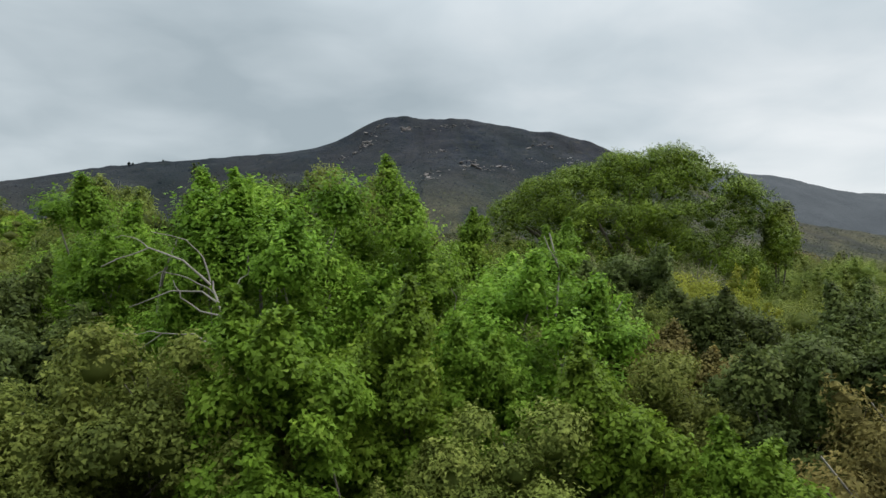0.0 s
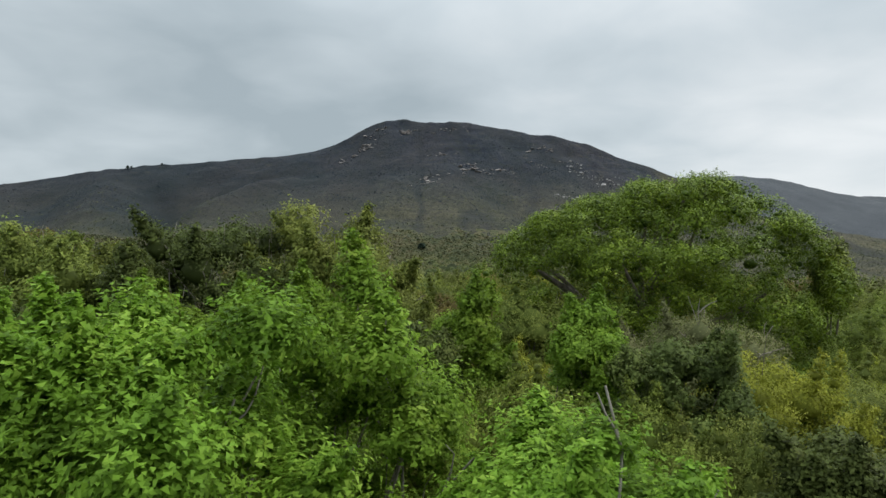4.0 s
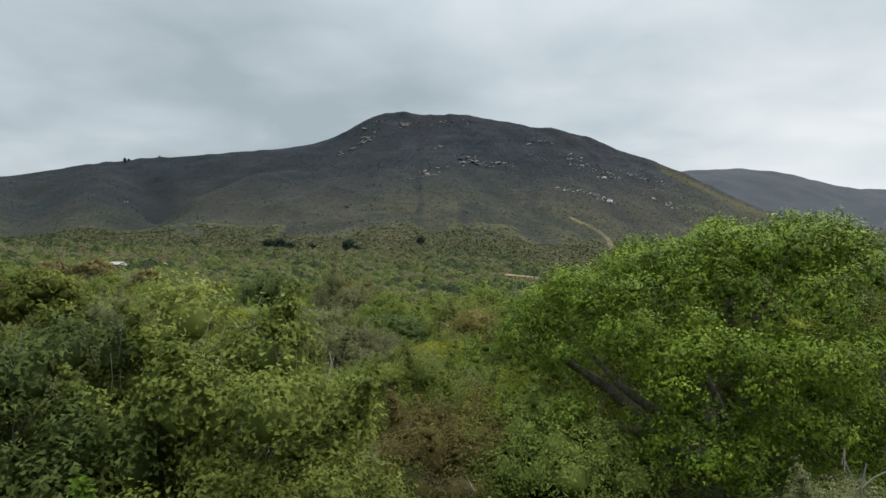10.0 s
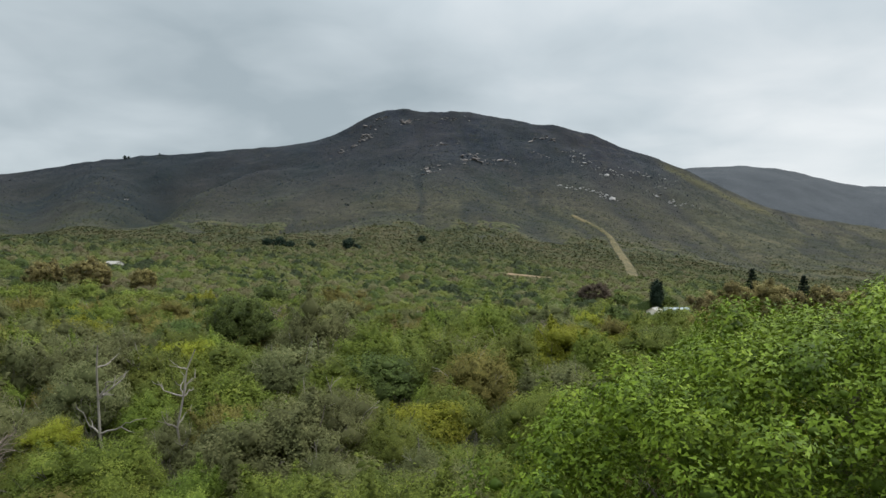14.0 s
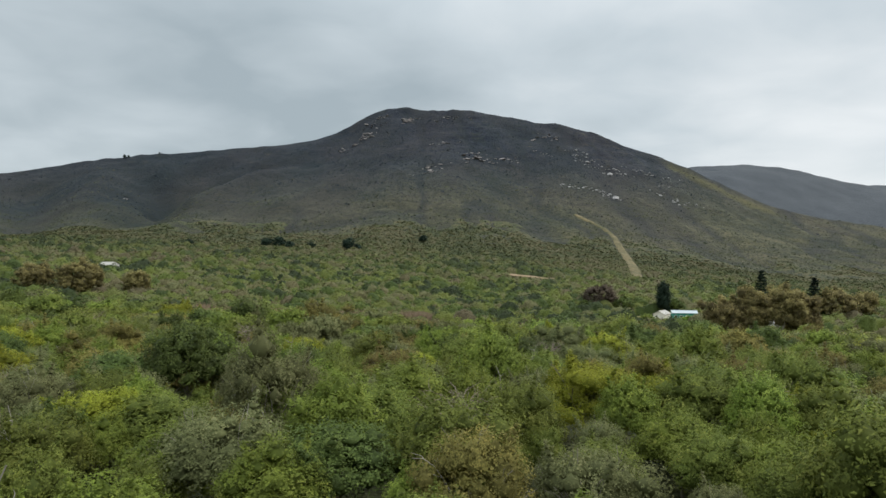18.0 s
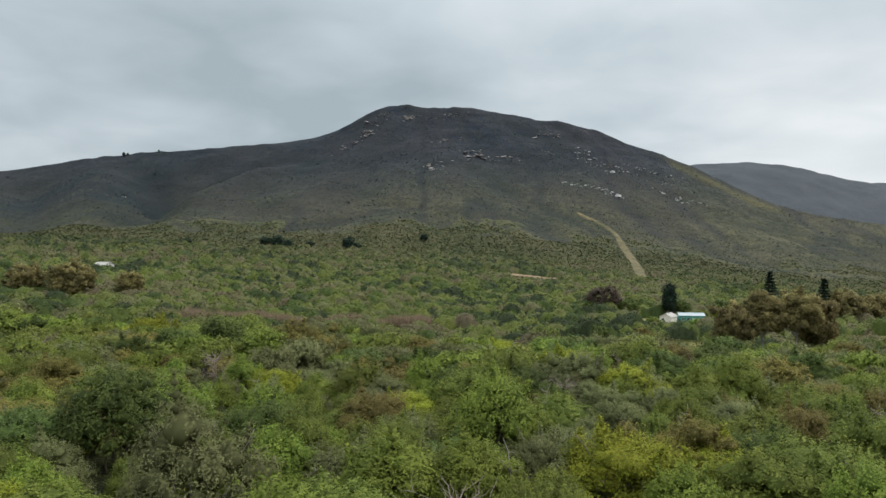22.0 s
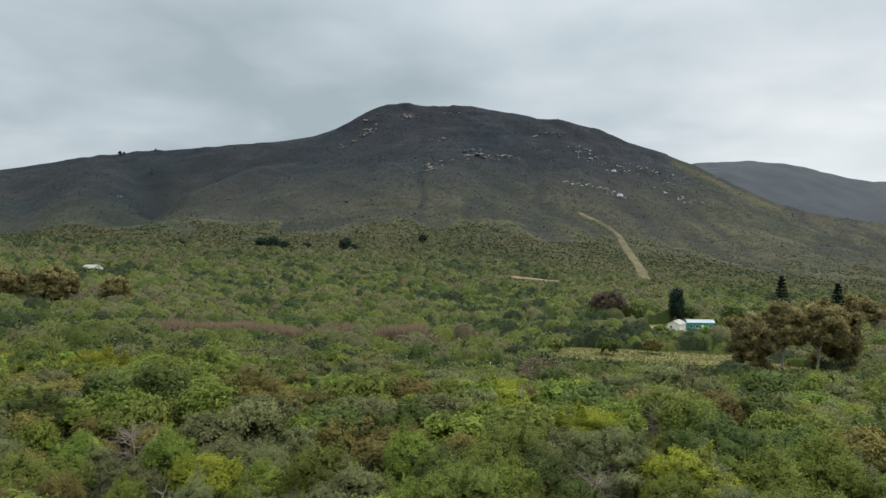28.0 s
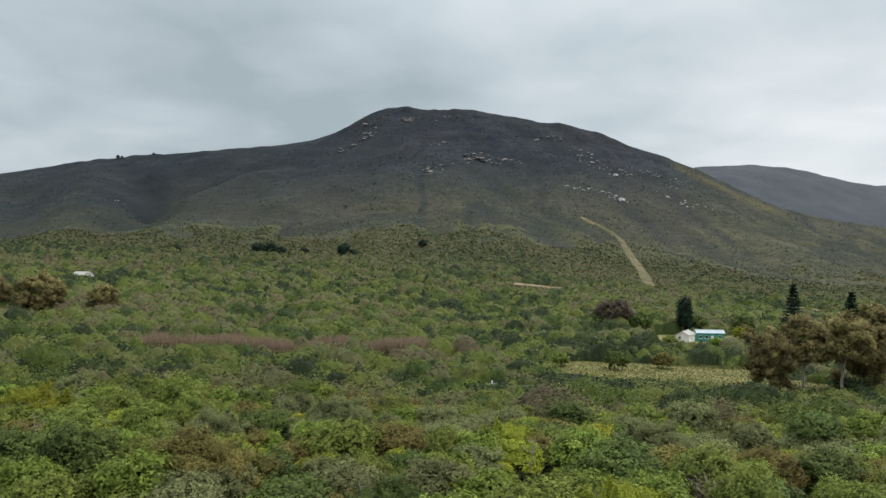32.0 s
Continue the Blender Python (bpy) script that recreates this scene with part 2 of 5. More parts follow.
def surface_material(name, stops, scale=3.0, rough=0.85, bump=0.3, detail=6.0, stretch=(1, 1, 1), coords="Object"):
    mat, tree, out = base_material(name)
    pos = tree.nodes.new("ShaderNodeTexCoord")
    mapping = tree.nodes.new("ShaderNodeMapping")
    mapping.inputs["Scale"].default_value = stretch
    link(tree, pos.outputs[coords], mapping.inputs[0])
    tex = node(tree, "ShaderNodeTexNoise", Scale=scale, Detail=detail, Roughness=0.6)
    link(tree, mapping.outputs[0], tex.inputs["Vector"])
    broad = node(tree, "ShaderNodeTexNoise", Scale=scale * 0.13, Detail=3.0)
    link(tree, mapping.outputs[0], broad.inputs["Vector"])
    fac = math_node(tree, "ADD", math_node(tree, "MULTIPLY", tex.outputs["Fac"], 0.6), math_node(tree, "MULTIPLY", broad.outputs["Fac"], 0.4))
    cols = ramp(tree, stops, fac)
    bsdf = node(tree, "ShaderNodeBsdfPrincipled", Roughness=rough)
    bsdf.inputs["Specular IOR Level"].default_value = 0.25
    link(tree, cols.outputs["Color"], bsdf.inputs["Base Color"])
    bn = node(tree, "ShaderNodeBump", Strength=bump, Distance=0.02)
    link(tree, tex.outputs["Fac"], bn.inputs["Height"])
    link(tree, bn.outputs[0], bsdf.inputs["Normal"])
    link(tree, bsdf.outputs[0], out.inputs[0])
    return mat


def land_material():
    """Soil and scrub in the valley, heath on the mountain, in belts and patches."""
    mat, tree, out = base_material("heath_and_soil")
    pos = tree.nodes.new("ShaderNodeNewGeometry")
    sep = tree.nodes.new("ShaderNodeSeparateXYZ")
    link(tree, pos.outputs["Position"], sep.inputs[0])
    def tex(scale, detail, rough=0.6, stretch=None):
        n = node(tree, "ShaderNodeTexNoise", Scale=scale, Detail=detail, Roughness=rough)
        src = pos.outputs["Position"]
        if stretch:
            mp = tree.nodes.new("ShaderNodeMapping")
            mp.inputs["Scale"].default_value = stretch
            link(tree, src, mp.inputs[0])
            src = mp.outputs[0]
        link(tree, src, n.inputs["Vector"])
        return n.outputs["Fac"]
    patches = tex(0.012, 5.0)
    dots = tex(0.55, 3.0, 0.7)
    grain = math_node(tree, "ADD", math_node(tree, "MULTIPLY", tex(0.16, 6.0, 0.7), 0.5), math_node(tree, "MULTIPLY", dots, 0.5))
    bands = tex(0.02, 5.0, 0.65, (0.5, 1.2, 2.5))
    # blue in the heath colours stands for haze over the distant mountain
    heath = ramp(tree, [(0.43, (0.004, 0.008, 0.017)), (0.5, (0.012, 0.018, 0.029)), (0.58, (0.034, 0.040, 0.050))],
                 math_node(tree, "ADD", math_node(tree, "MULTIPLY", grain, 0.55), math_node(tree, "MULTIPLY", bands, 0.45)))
    green = ramp(tree, [(0.43, (0.022, 0.028, 0.018)), (0.5, (0.054, 0.053, 0.029)), (0.58, (0.100, 0.088, 0.048))],
                 math_node(tree, "ADD", math_node(tree, "MULTIPLY", grain, 0.6), math_node(tree, "MULTIPLY", patches, 0.4)))
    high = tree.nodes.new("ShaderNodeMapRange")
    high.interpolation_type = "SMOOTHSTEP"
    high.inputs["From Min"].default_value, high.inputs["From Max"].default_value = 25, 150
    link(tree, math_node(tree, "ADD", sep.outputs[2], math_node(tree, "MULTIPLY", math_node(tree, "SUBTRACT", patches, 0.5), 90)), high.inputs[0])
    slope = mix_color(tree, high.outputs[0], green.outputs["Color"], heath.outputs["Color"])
    clumps = ramp(tree, [(0.50, (0, 0, 0)), (0.60, (1, 1, 1))], tex(0.085, 5.0, 0.7))
    slope = mix_color(tree, math_node(tree, "MULTIPLY", clumps.outputs["Color"], 0.6), slope, (0.018, 0.024, 0.018))
    worn = ramp(tree, [(0.56, (0, 0, 0)), (0.68, (1, 1, 1))], tex(0.06, 6.0, 0.75, (0.7, 1, 1.6)))
    slope = mix_color(tree, math_node(tree, "MULTIPLY", worn.outputs["Color"], 0.55), slope, (0.088, 0.080, 0.054))
    # darker in kloof beds; in the west a cloud shadow painted into the colour
    kloof_cloud = tree.nodes.new("ShaderNodeAttribute")
    kloof_cloud.attribute_name = "kloof_cloud"
    kloof_cloud_fac = math_node(tree, "MULTIPLY", kloof_cloud.outputs["Fac"], math_node(tree, "ADD", 0.45, grain))
    slope = mix_color(tree, kloof_cloud_fac, slope, (0.011, 0.017, 0.020))
    grassy = tree.nodes.new("ShaderNodeAttribute")
    grassy.attribute_name = "grassy"
    slope = mix_color(tree, math_node(tree, "MULTIPLY", grassy.outputs["Fac"], 0.6), slope, mix_color(tree, grain, (0.06, 0.055, 0.016), (0.13, 0.115, 0.04)))
    burn = ramp(tree, [(0.42, (0, 0, 0)), (0.62, (1, 1, 1))], tex(0.006, 4.0, 0.6, (1, 0.6, 1)))
    slope = mix_color(tree, math_node(tree, "MULTIPLY", burn.outputs["Color"], 0.32), slope, mix_color(tree, grain, (0.022, 0.018, 0.020), (0.046, 0.036, 0.034)))
    # low dark bushes that stand apart, thicker in some belts than in others
    cells = node(tree, "ShaderNodeTexVoronoi", Scale=0.26, Randomness=1.0)
    link(tree, pos.outputs["Position"], cells.inputs["Vector"])
    belts = tex(0.022, 4.0, 0.6, (0.5, 1.0, 2.2))
    bushy = math_node(tree, "MULTIPLY", ramp(tree, [(0.30, (1, 1, 1)), (0.52, (0, 0, 0))], cells.outputs["Distance"]).outputs["Color"],
                      ramp(tree, [(0.40, (0.25, 0.25, 0.25)), (0.62, (1, 1, 1))], belts).outputs["Color"])
    slope = mix_color(tree, math_node(tree, "MULTIPLY", bushy, 0.3), slope, (0.016, 0.021, 0.016))
    # the hill behind gets its haze painted on, as a slate blue-grey
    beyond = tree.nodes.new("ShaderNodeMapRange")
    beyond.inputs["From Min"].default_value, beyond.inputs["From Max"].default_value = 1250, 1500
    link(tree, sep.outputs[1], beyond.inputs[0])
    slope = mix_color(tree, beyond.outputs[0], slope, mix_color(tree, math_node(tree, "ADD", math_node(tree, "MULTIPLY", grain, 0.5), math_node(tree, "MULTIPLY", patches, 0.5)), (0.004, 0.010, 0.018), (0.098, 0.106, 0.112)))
    soil = ramp(tree, [(0.3, (0.030, 0.036, 0.016)), (0.55, (0.056, 0.062, 0.026)), (0.8, (0.098, 0.092, 0.046))], tex(1.5, 6.0))
    away = tree.nodes.new("ShaderNodeMapRange")
    away.inputs["From Min"].default_value, away.inputs["From Max"].default_value = 420, 560
    link(tree, sep.outputs[1], away.inputs[0])
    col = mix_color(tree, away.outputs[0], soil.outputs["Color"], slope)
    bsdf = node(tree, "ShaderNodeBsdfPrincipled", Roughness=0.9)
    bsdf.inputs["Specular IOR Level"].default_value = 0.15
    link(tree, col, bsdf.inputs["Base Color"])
    bn = node(tree, "ShaderNodeBump", Strength=0.8, Distance=2.5)
    link(tree, grain, bn.inputs["Height"])
    link(tree, bn.outputs[0], bsdf.inputs["Normal"])
    link(tree, bsdf.outputs[0], out.inputs[0])
    return mat


LEAF = {
    "bright": leaf_material("bright_green_leaf", (0.070, 0.130, 0.014), (0.165, 0.290, 0.030), (0.280, 0.400, 0.058), 0.5, 0.42),
    "fresh": leaf_material("fresh_green_leaf", (0.072, 0.104, 0.018), (0.172, 0.228, 0.038), (0.270, 0.315, 0.064), 0.55),
    "mid": leaf_material("green_leaf", (0.068, 0.092, 0.019), (0.166, 0.200, 0.040), (0.262, 0.282, 0.068), 0.6),
    "dark": leaf_material("dark_green_leaf", (0.042, 0.062, 0.017), (0.098, 0.138, 0.034), (0.155, 0.192, 0.050), 0.55),
    "grey": leaf_material("grey_green_leaf", (0.086, 0.098, 0.040), (0.182, 0.196, 0.082), (0.285, 0.288, 0.132), 0.7),
    "olive": leaf_material("olive_leaf", (0.096, 0.088, 0.026), (0.200, 0.178, 0.050), (0.305, 0.252, 0.075), 0.65),
    "lime": leaf_material("yellow_green_leaf", (0.125, 0.150, 0.018), (0.275, 0.310, 0.034), (0.380, 0.400, 0.055), 0.6),
    "gum": leaf_material("gum_tree_leaf", (0.075, 0.064, 0.028), (0.225, 0.192, 0.072), (0.420, 0.360, 0.140), 0.6, mottle=1.0),
    "rust": leaf_material("purple_brown_leaf", (0.046, 0.034, 0.027), (0.098, 0.074, 0.054), (0.155, 0.125, 0.080), 0.7, mottle=1.0),
    "needle": leaf_material("conifer_needle", (0.012, 0.022, 0.016), (0.026, 0.044, 0.028), (0.044, 0.068, 0.038), 0.75, 0.1),
    "glossy": leaf_material("milkwood_leaf", (0.034, 0.058, 0.008), (0.132, 0.190, 0.017), (0.238, 0.298, 0.034), 0.45, 0.15),
}
BARK = surface_material("grey_bark", [(0.3, (0.06, 0.05, 0.04)), (0.55, (0.16, 0.14, 0.11)), (0.8, (0.27, 0.24, 0.2))], 9.0, 0.9, 0.5, stretch=(1, 1, 0.25))
DEADWOOD = surface_material("bleached_wood", [(0.3, (0.14, 0.125, 0.105)), (0.55, (0.27, 0.245, 0.21)), (0.8, (0.40, 0.37, 0.33))], 8.0, 0.85, 0.4, stretch=(1, 1, 0.2))
PALEBARK = surface_material("pale_gum_bark", [(0.3, (0.2, 0.17, 0.14)), (0.55, (0.4, 0.36, 0.31)), (0.8, (0.52, 0.48, 0.42))], 2.0, 0.8, 0.3, stretch=(1, 1, 0.2))
LAND = land_material()

# swaths of yellow grass on the slopes
GRASSY = ((((360, 1112), (440, 1096), (500, 1100)), 16), (((118, 655), (136, 660)), 9), (((230, 640), (262, 650)), 14), (((30, 540), (48, 536)), 8))

# ---- ground ----
def build_ground():
    ys = np.concatenate([np.linspace(-4000, -60, 14)[:-1], np.arange(-60, 120, 2.5), np.arange(120, 600, 5), np.arange(600, 1160, 5), np.linspace(1160, 2200, 60), np.linspace(2240, 4000, 12)])
    xs = np.concatenate([np.linspace(-4000, -760, 22)[:-1], np.arange(-760, -60, 7), np.arange(-60, 60, 3), np.arange(60, 760, 7), np.linspace(760, 1800, 50)[:-1], np.linspace(1800, 4000, 10)])
    gx, gy = np.meshgrid(xs, ys)
    v = np.stack([gx, gy, land(gx, gy)], -1).reshape(-1, 3)
    nx, ny = len(xs), len(ys)
    i = (np.arange(ny - 1)[:, None] * nx + np.arange(nx - 1)[None, :]).ravel()
    f = np.stack([i, i + 1, i + nx + 1, i + nx], 1)
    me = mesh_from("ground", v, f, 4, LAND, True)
    me.attributes.new("kloof_cloud", "FLOAT", "POINT").data.foreach_set("value", kloof_and_cloud_dark(gx, gy).ravel().astype(np.float32))
    grassy = np.zeros_like(gx)
    for line, width in GRASSY:
        grassy = np.maximum(grassy, np.exp(-(near_line(gx, gy, line) / width) ** 2))
    me.attributes.new("grassy", "FLOAT", "POINT").data.foreach_set("value", grassy.ravel().astype(np.float32))
    ob = new("ground", me)
    tagged(ob, "heath covered mountain slopes above a scrubby valley floor", "ground", kind="structure")


build_ground()

# ---- foliage builders ----
def unit(v):
    return v / np.maximum(np.linalg.norm(v, axis=-1, keepdims=True), 1e-9)


def leaf_faces(rng, centre, normal, size, aspect=0.5, corners=4, jitter=0.4):
    """Leaves tilted about the given normals, as folded four-cornered blades or plain three-cornered ones. Returns corners and triangles."""
    n = len(centre)
    nrm = unit(normal + rng.normal(0, jitter, (n, 3)))
    t = unit(np.cross(nrm, rng.normal(0, 1, (n, 3))))
    b = np.cross(nrm, t)
    s = (size * rng.uniform(0.65, 1.35, n))[:, None]
    if corners == 3:
        v = np.stack([centre - t * s * 0.8 + b * s * aspect * 1.25, centre - t * s * 0.8 - b * s * aspect * 1.25, centre + t * s * 1.1], 1).reshape(-1, 3)
        return v, np.arange(n * 3).reshape(-1, 3)
    fold = nrm * s * 0.18
    v = np.stack([centre - t * s, centre + b * s * aspect + fold, centre + t * s, centre - b * s * aspect + fold], 1).reshape(-1, 3)
    i = np.arange(0, n * 4, 4)[:, None]
    return v, np.concatenate([i + np.array([[2, 1, 0]]), i + np.array([[3, 2, 0]])])


def tube(points, radii, sides=6):
    """A tapered limb along a line of points."""
    p = np.asarray(points, float)
    d = unit(np.gradient(p, axis=0))
    ref = np.where(np.abs(d[:, 2:3]) > 0.9, np.array([[1.0, 0, 0]]), np.array([[0, 0, 1.0]]))
    a = unit(np.cross(d, ref))
    b = np.cross(d, a)
    ang = np.linspace(0, 2 * math.pi, sides, endpoint=False)
    ring = a[:, None] * np.cos(ang)[None, :, None] + b[:, None] * np.sin(ang)[None, :, None]
    v = (p[:, None] + ring * np.asarray(radii)[:, None, None]).reshape(-1, 3)
    f = []
    for r in range(len(p) - 1):
        for k in range(sides):
            f.append((r * sides + k, r * sides + (k + 1) % sides, (r + 1) * sides + (k + 1) % sides, (r + 1) * sides + k))
    return v, np.array(f)


def join(pieces):
    vs, fs, n = [], [], 0
    for v, f in pieces:
        vs.append(v)
        fs.append(f + n)
        n += len(v)
    return np.concatenate(vs), np.concatenate(fs)


def crooked(rng, a, b, steps=6, wander=0.08):
    a, b = np.asarray(a, float), np.asarray(b, float)
    s = np.linspace(0, 1, steps)[:, None]
    length = np.linalg.norm(b - a)
    off = np.cumsum(rng.normal(0, wander * length / steps ** 0.5, (steps, 3)), 0) * (s * (1 - s) * 4)
    return a + (b - a) * s + off


OCTA_V = np.array([(1, 0, 0), (-1, 0, 0), (0, 1, 0), (0, -1, 0), (0, 0, 1), (0, 0, -1)], float)
OCTA_F = np.array([(0, 2, 4), (2, 1, 4), (1, 3, 4), (3, 0, 4), (2, 0, 5), (1, 2, 5), (3, 1, 5), (0, 3, 5)])


def lobe():
    """A coarse round lobe: an octahedron with its faces cut in four and pushed out."""
    v, f, seen = [tuple(p) for p in OCTA_V], [], {}
    def mid(i, j):
        key = (min(i, j), max(i, j))
        if key not in seen:
            p = np.add(v[i], v[j])
            v.append(tuple(p / np.linalg.norm(p)))
            seen[key] = len(v) - 1
        return seen[key]
    for a, b, c in OCTA_F:
        ab, bc, ca = mid(a, b), mid(b, c), mid(c, a)
        f += [(a, ab, ca), (ab, b, bc), (ca, bc, c), (ab, bc, ca)]
    return np.array(v), np.array(f)


LOBE_V, LOBE_F = lobe()


def lobes(rng, centres, radius, flat, rough=0.22, template=(LOBE_V, LOBE_F)):
    """The leafy mass inside each clump. Returns corners and triangles."""
    tv, tf = template
    n, m = len(centres), len(tv)
    grow = 1 + rng.normal(0, rough, (n, m, 1))
    v = centres[:, None] + tv[None] * grow * radius[:, None, None] * np.array([1, 1, flat])
    f = tf[None] + (np.arange(n) * m)[:, None, None]
    return v.reshape(-1, 3), f.reshape(-1, 3)


def clump_centres(rng, radii, clumps, low, ragged, clump, inner=0.7):
    k = np.arange(clumps) + 0.5
    zz = low + (1 - low) * (1 - k / clumps)
    th = k * 2.39996 + rng.uniform(0, 6.28)
    rr = np.sqrt(np.clip(1 - zz * zz, 0, 1))
    dirs = np.stack([rr * np.cos(th), rr * np.sin(th), zz], 1) + rng.normal(0, 0.09, (clumps, 3))
    depth = rng.uniform(inner, 1.0, clumps)[:, None] + rng.normal(0, ragged, clumps)[:, None]
    return dirs * depth * np.asarray(radii, float) * (1 - clump * 0.7)


def crown_mesh(name, rng, centres, rc, leaves, leaf, flat, aspect, material, floor=0.1, sprigs=0.25, corners=3, core=0.5, jitter=0.4, reach=1.25, per=5, simple=False, shell=0.64):
    """A crown: a leafy core in each clump, and a shell of leaves in short sprays that grow out and up from it and break its outline.
    The leaves take the soft rounded shading of the clump that they sit on."""
    n = len(centres)
    tv, tf = (OCTA_V, OCTA_F) if simple else (LOBE_V, LOBE_F)
    lv, lf = lobes(rng, centres, rc * core, flat, 0.15, (tv, tf))
    out = unit((centres - centres.mean(0) * np.array([1, 1, 0.6])) + 1e-6)
    count = np.maximum((leaves / per * (rc / rc.mean()) ** 2).astype(int), 4)
    own = np.repeat(np.arange(n), count)
    m = len(own)
    d = unit(rng.normal(0, 1, (m, 3)) + np.array([0, 0, 0.4]) + 0.6 * out[own])
    squash = np.array([1, 1, flat])
    start = centres[own] + d * (rc[own] * rng.uniform(shell, 1.0, m))[:, None] * squash
    grow = unit(d + rng.normal(0, 0.35, (m, 3)) + np.array([0, 0, 0.5]))
    span = rc[own] * np.where(rng.random(m) < sprigs, rng.uniform(0.5, 1.0, m) * (reach - 0.8), rng.uniform(0.06, 0.22, m))
    twig = np.repeat(np.arange(m), per)
    s = rng.uniform(0.0, 1.0, len(twig))
    pos = start[twig] + grow[twig] * (span[twig] * s)[:, None] + rng.normal(0, 1, (len(twig), 3)) * (leaf * 0.9 + 0.05 * rc[own][twig] * (1.1 - s))[:, None]
    face = unit(d * np.array([1, 1, 1 / flat]))
    q, qf = leaf_faces(rng, pos, face[twig] * 0.8 + np.array([0, 0, 0.35]), leaf, aspect, corners, jitter)
    v = np.concatenate([lv, q])
    v[:, 2] = np.maximum(v[:, 2], floor)
    dome = 0.5 if simple else 0.25
    soft = unit(face[twig] * (1 - dome) + out[own][twig] * dome + np.array([0, 0, 0.15]) + rng.normal(0, 0.2, (len(twig), 3)))
    core_soft = unit(np.tile(tv / squash, (n, 1)) * 0.75 + np.repeat(out, len(tv), 0) * 0.25)
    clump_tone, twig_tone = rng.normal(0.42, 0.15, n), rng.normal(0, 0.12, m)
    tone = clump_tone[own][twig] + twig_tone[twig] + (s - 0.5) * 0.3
    # cores toned down by 0.35: shade in the gaps put into their colour
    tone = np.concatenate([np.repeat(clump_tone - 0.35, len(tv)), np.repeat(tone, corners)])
    me = mesh_from(name, v, np.concatenate([lf, qf + len(lv)]), 3, material, True)
    if len(me.vertices) == len(v):
        me.normals_split_custom_set_from_vertices(np.concatenate([core_soft, np.repeat(soft, corners, 0)]))
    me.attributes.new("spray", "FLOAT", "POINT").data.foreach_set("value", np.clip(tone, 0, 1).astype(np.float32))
    return me


def plant(name, seed, leafkey, radii, height, clumps, leaves, leaf, label, category="shrub", bark=None, limbs=6, trunk_r=0.06, lean=(0, 0),
          clump=0.34, flat=0.75, low=-0.3, aspect=0.5, ragged=0.06, group="", single_limbs=False, sprigs=0.25, extra=(), corners=4, jitter=0.42, core=0.64, reach=1.25, simple=False, spots=None, per=5, shell=0.64, leaders=0, twigs=0):
    """A shrub or tree: an Empty at its base, a stem with limbs to its clumps, and a crown of leaves. extra: more clumps (x, y, z, radius); spots: clumps in place of the round dome."""
    rng = np.random.default_rng(seed)
    root = tagged(new(name), label, category, group)
    radii = np.asarray(radii, float)
    top = np.array([lean[0], lean[1], height - radii[2]])
    centres = clump_centres(rng, radii, clumps, low, ragged, clump) + top
    rc = clump * radii.mean() * rng.uniform(0.7, 1.3, clumps)
    if spots is not None:
        centres, rc, clumps = spots[:, :3], spots[:, 3], len(spots)
    if len(extra):
        ex = np.asarray(extra, float)
        centres, rc = np.concatenate([centres, ex[:, :3]]), np.concatenate([rc, ex[:, 3]])
    # upright leading shoots that break the outline
    if leaders:
        heads = centres[np.argsort(-centres[:, 2])[:max(leaders, len(centres) // 2)]]
        picks = rng.choice(len(heads), leaders)
        base, lift = heads[picks], rc.mean() * rng.uniform(0.75, 1.15, (leaders, 1))
        way = unit(unit(heads[picks] - top) * 0.7 + np.array([0, 0, 0.9]) + rng.normal(0, 0.25, (leaders, 3)))
        for reach_out, r in ((0.7, 0.55), (1.15, 0.42), (1.55, 0.3), (1.85, 0.2)):
            centres = np.concatenate([centres, base + way * lift * reach_out])
            rc = np.concatenate([rc, np.full(leaders, r * rc[:clumps].mean())])
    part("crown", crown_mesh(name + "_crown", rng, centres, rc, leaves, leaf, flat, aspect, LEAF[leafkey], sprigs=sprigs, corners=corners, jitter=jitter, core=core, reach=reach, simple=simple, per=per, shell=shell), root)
    fork = top * 0.5
    fork[2] = max(fork[2], 0.3)
    stem = [tube(crooked(rng, (0, 0, -0.4), fork, 5, 0.06), np.linspace(trunk_r, trunk_r * 0.7, 5))]
    arms = [tube(crooked(rng, fork, c * 0.97, 6, 0.1), np.linspace(trunk_r * 0.62, trunk_r * 0.14, 6), 5) for c in centres[rng.permutation(clumps)[:limbs]]]
    # thin bare twigs that show through the leaves
    for c in centres[rng.integers(0, clumps, twigs)]:
        tip = c + unit(c - fork + rng.normal(0, 0.3, 3) + np.array([0, 0, 0.4])) * radii.mean() * rng.uniform(0.2, 0.4)
        line = crooked(rng, fork, tip, 8, 0.08)
        bare = [tube(line, np.linspace(trunk_r * 0.3, trunk_r * 0.12, 8), 4)]
        for at in (4, 6):
            bare.append(tube(crooked(rng, line[at], line[at] + (tip - line[at]) * 0.8 + rng.normal(0, 0.15, 3), 4, 0.1), np.linspace(trunk_r * 0.18, trunk_r * 0.08, 4), 4))
        arms.append(join(bare))
    if single_limbs:
        part("trunk", mesh_from(name + "_trunk", *stem[0], 4, bark or BARK, True), root)
        for arm in arms:
            part("limb", mesh_from(name + "_limb", *arm, 4, bark or BARK, True), root)
    else:
        part("stem", mesh_from(name + "_stem", *join(stem + arms), 4, bark or BARK, True), root)
    return root


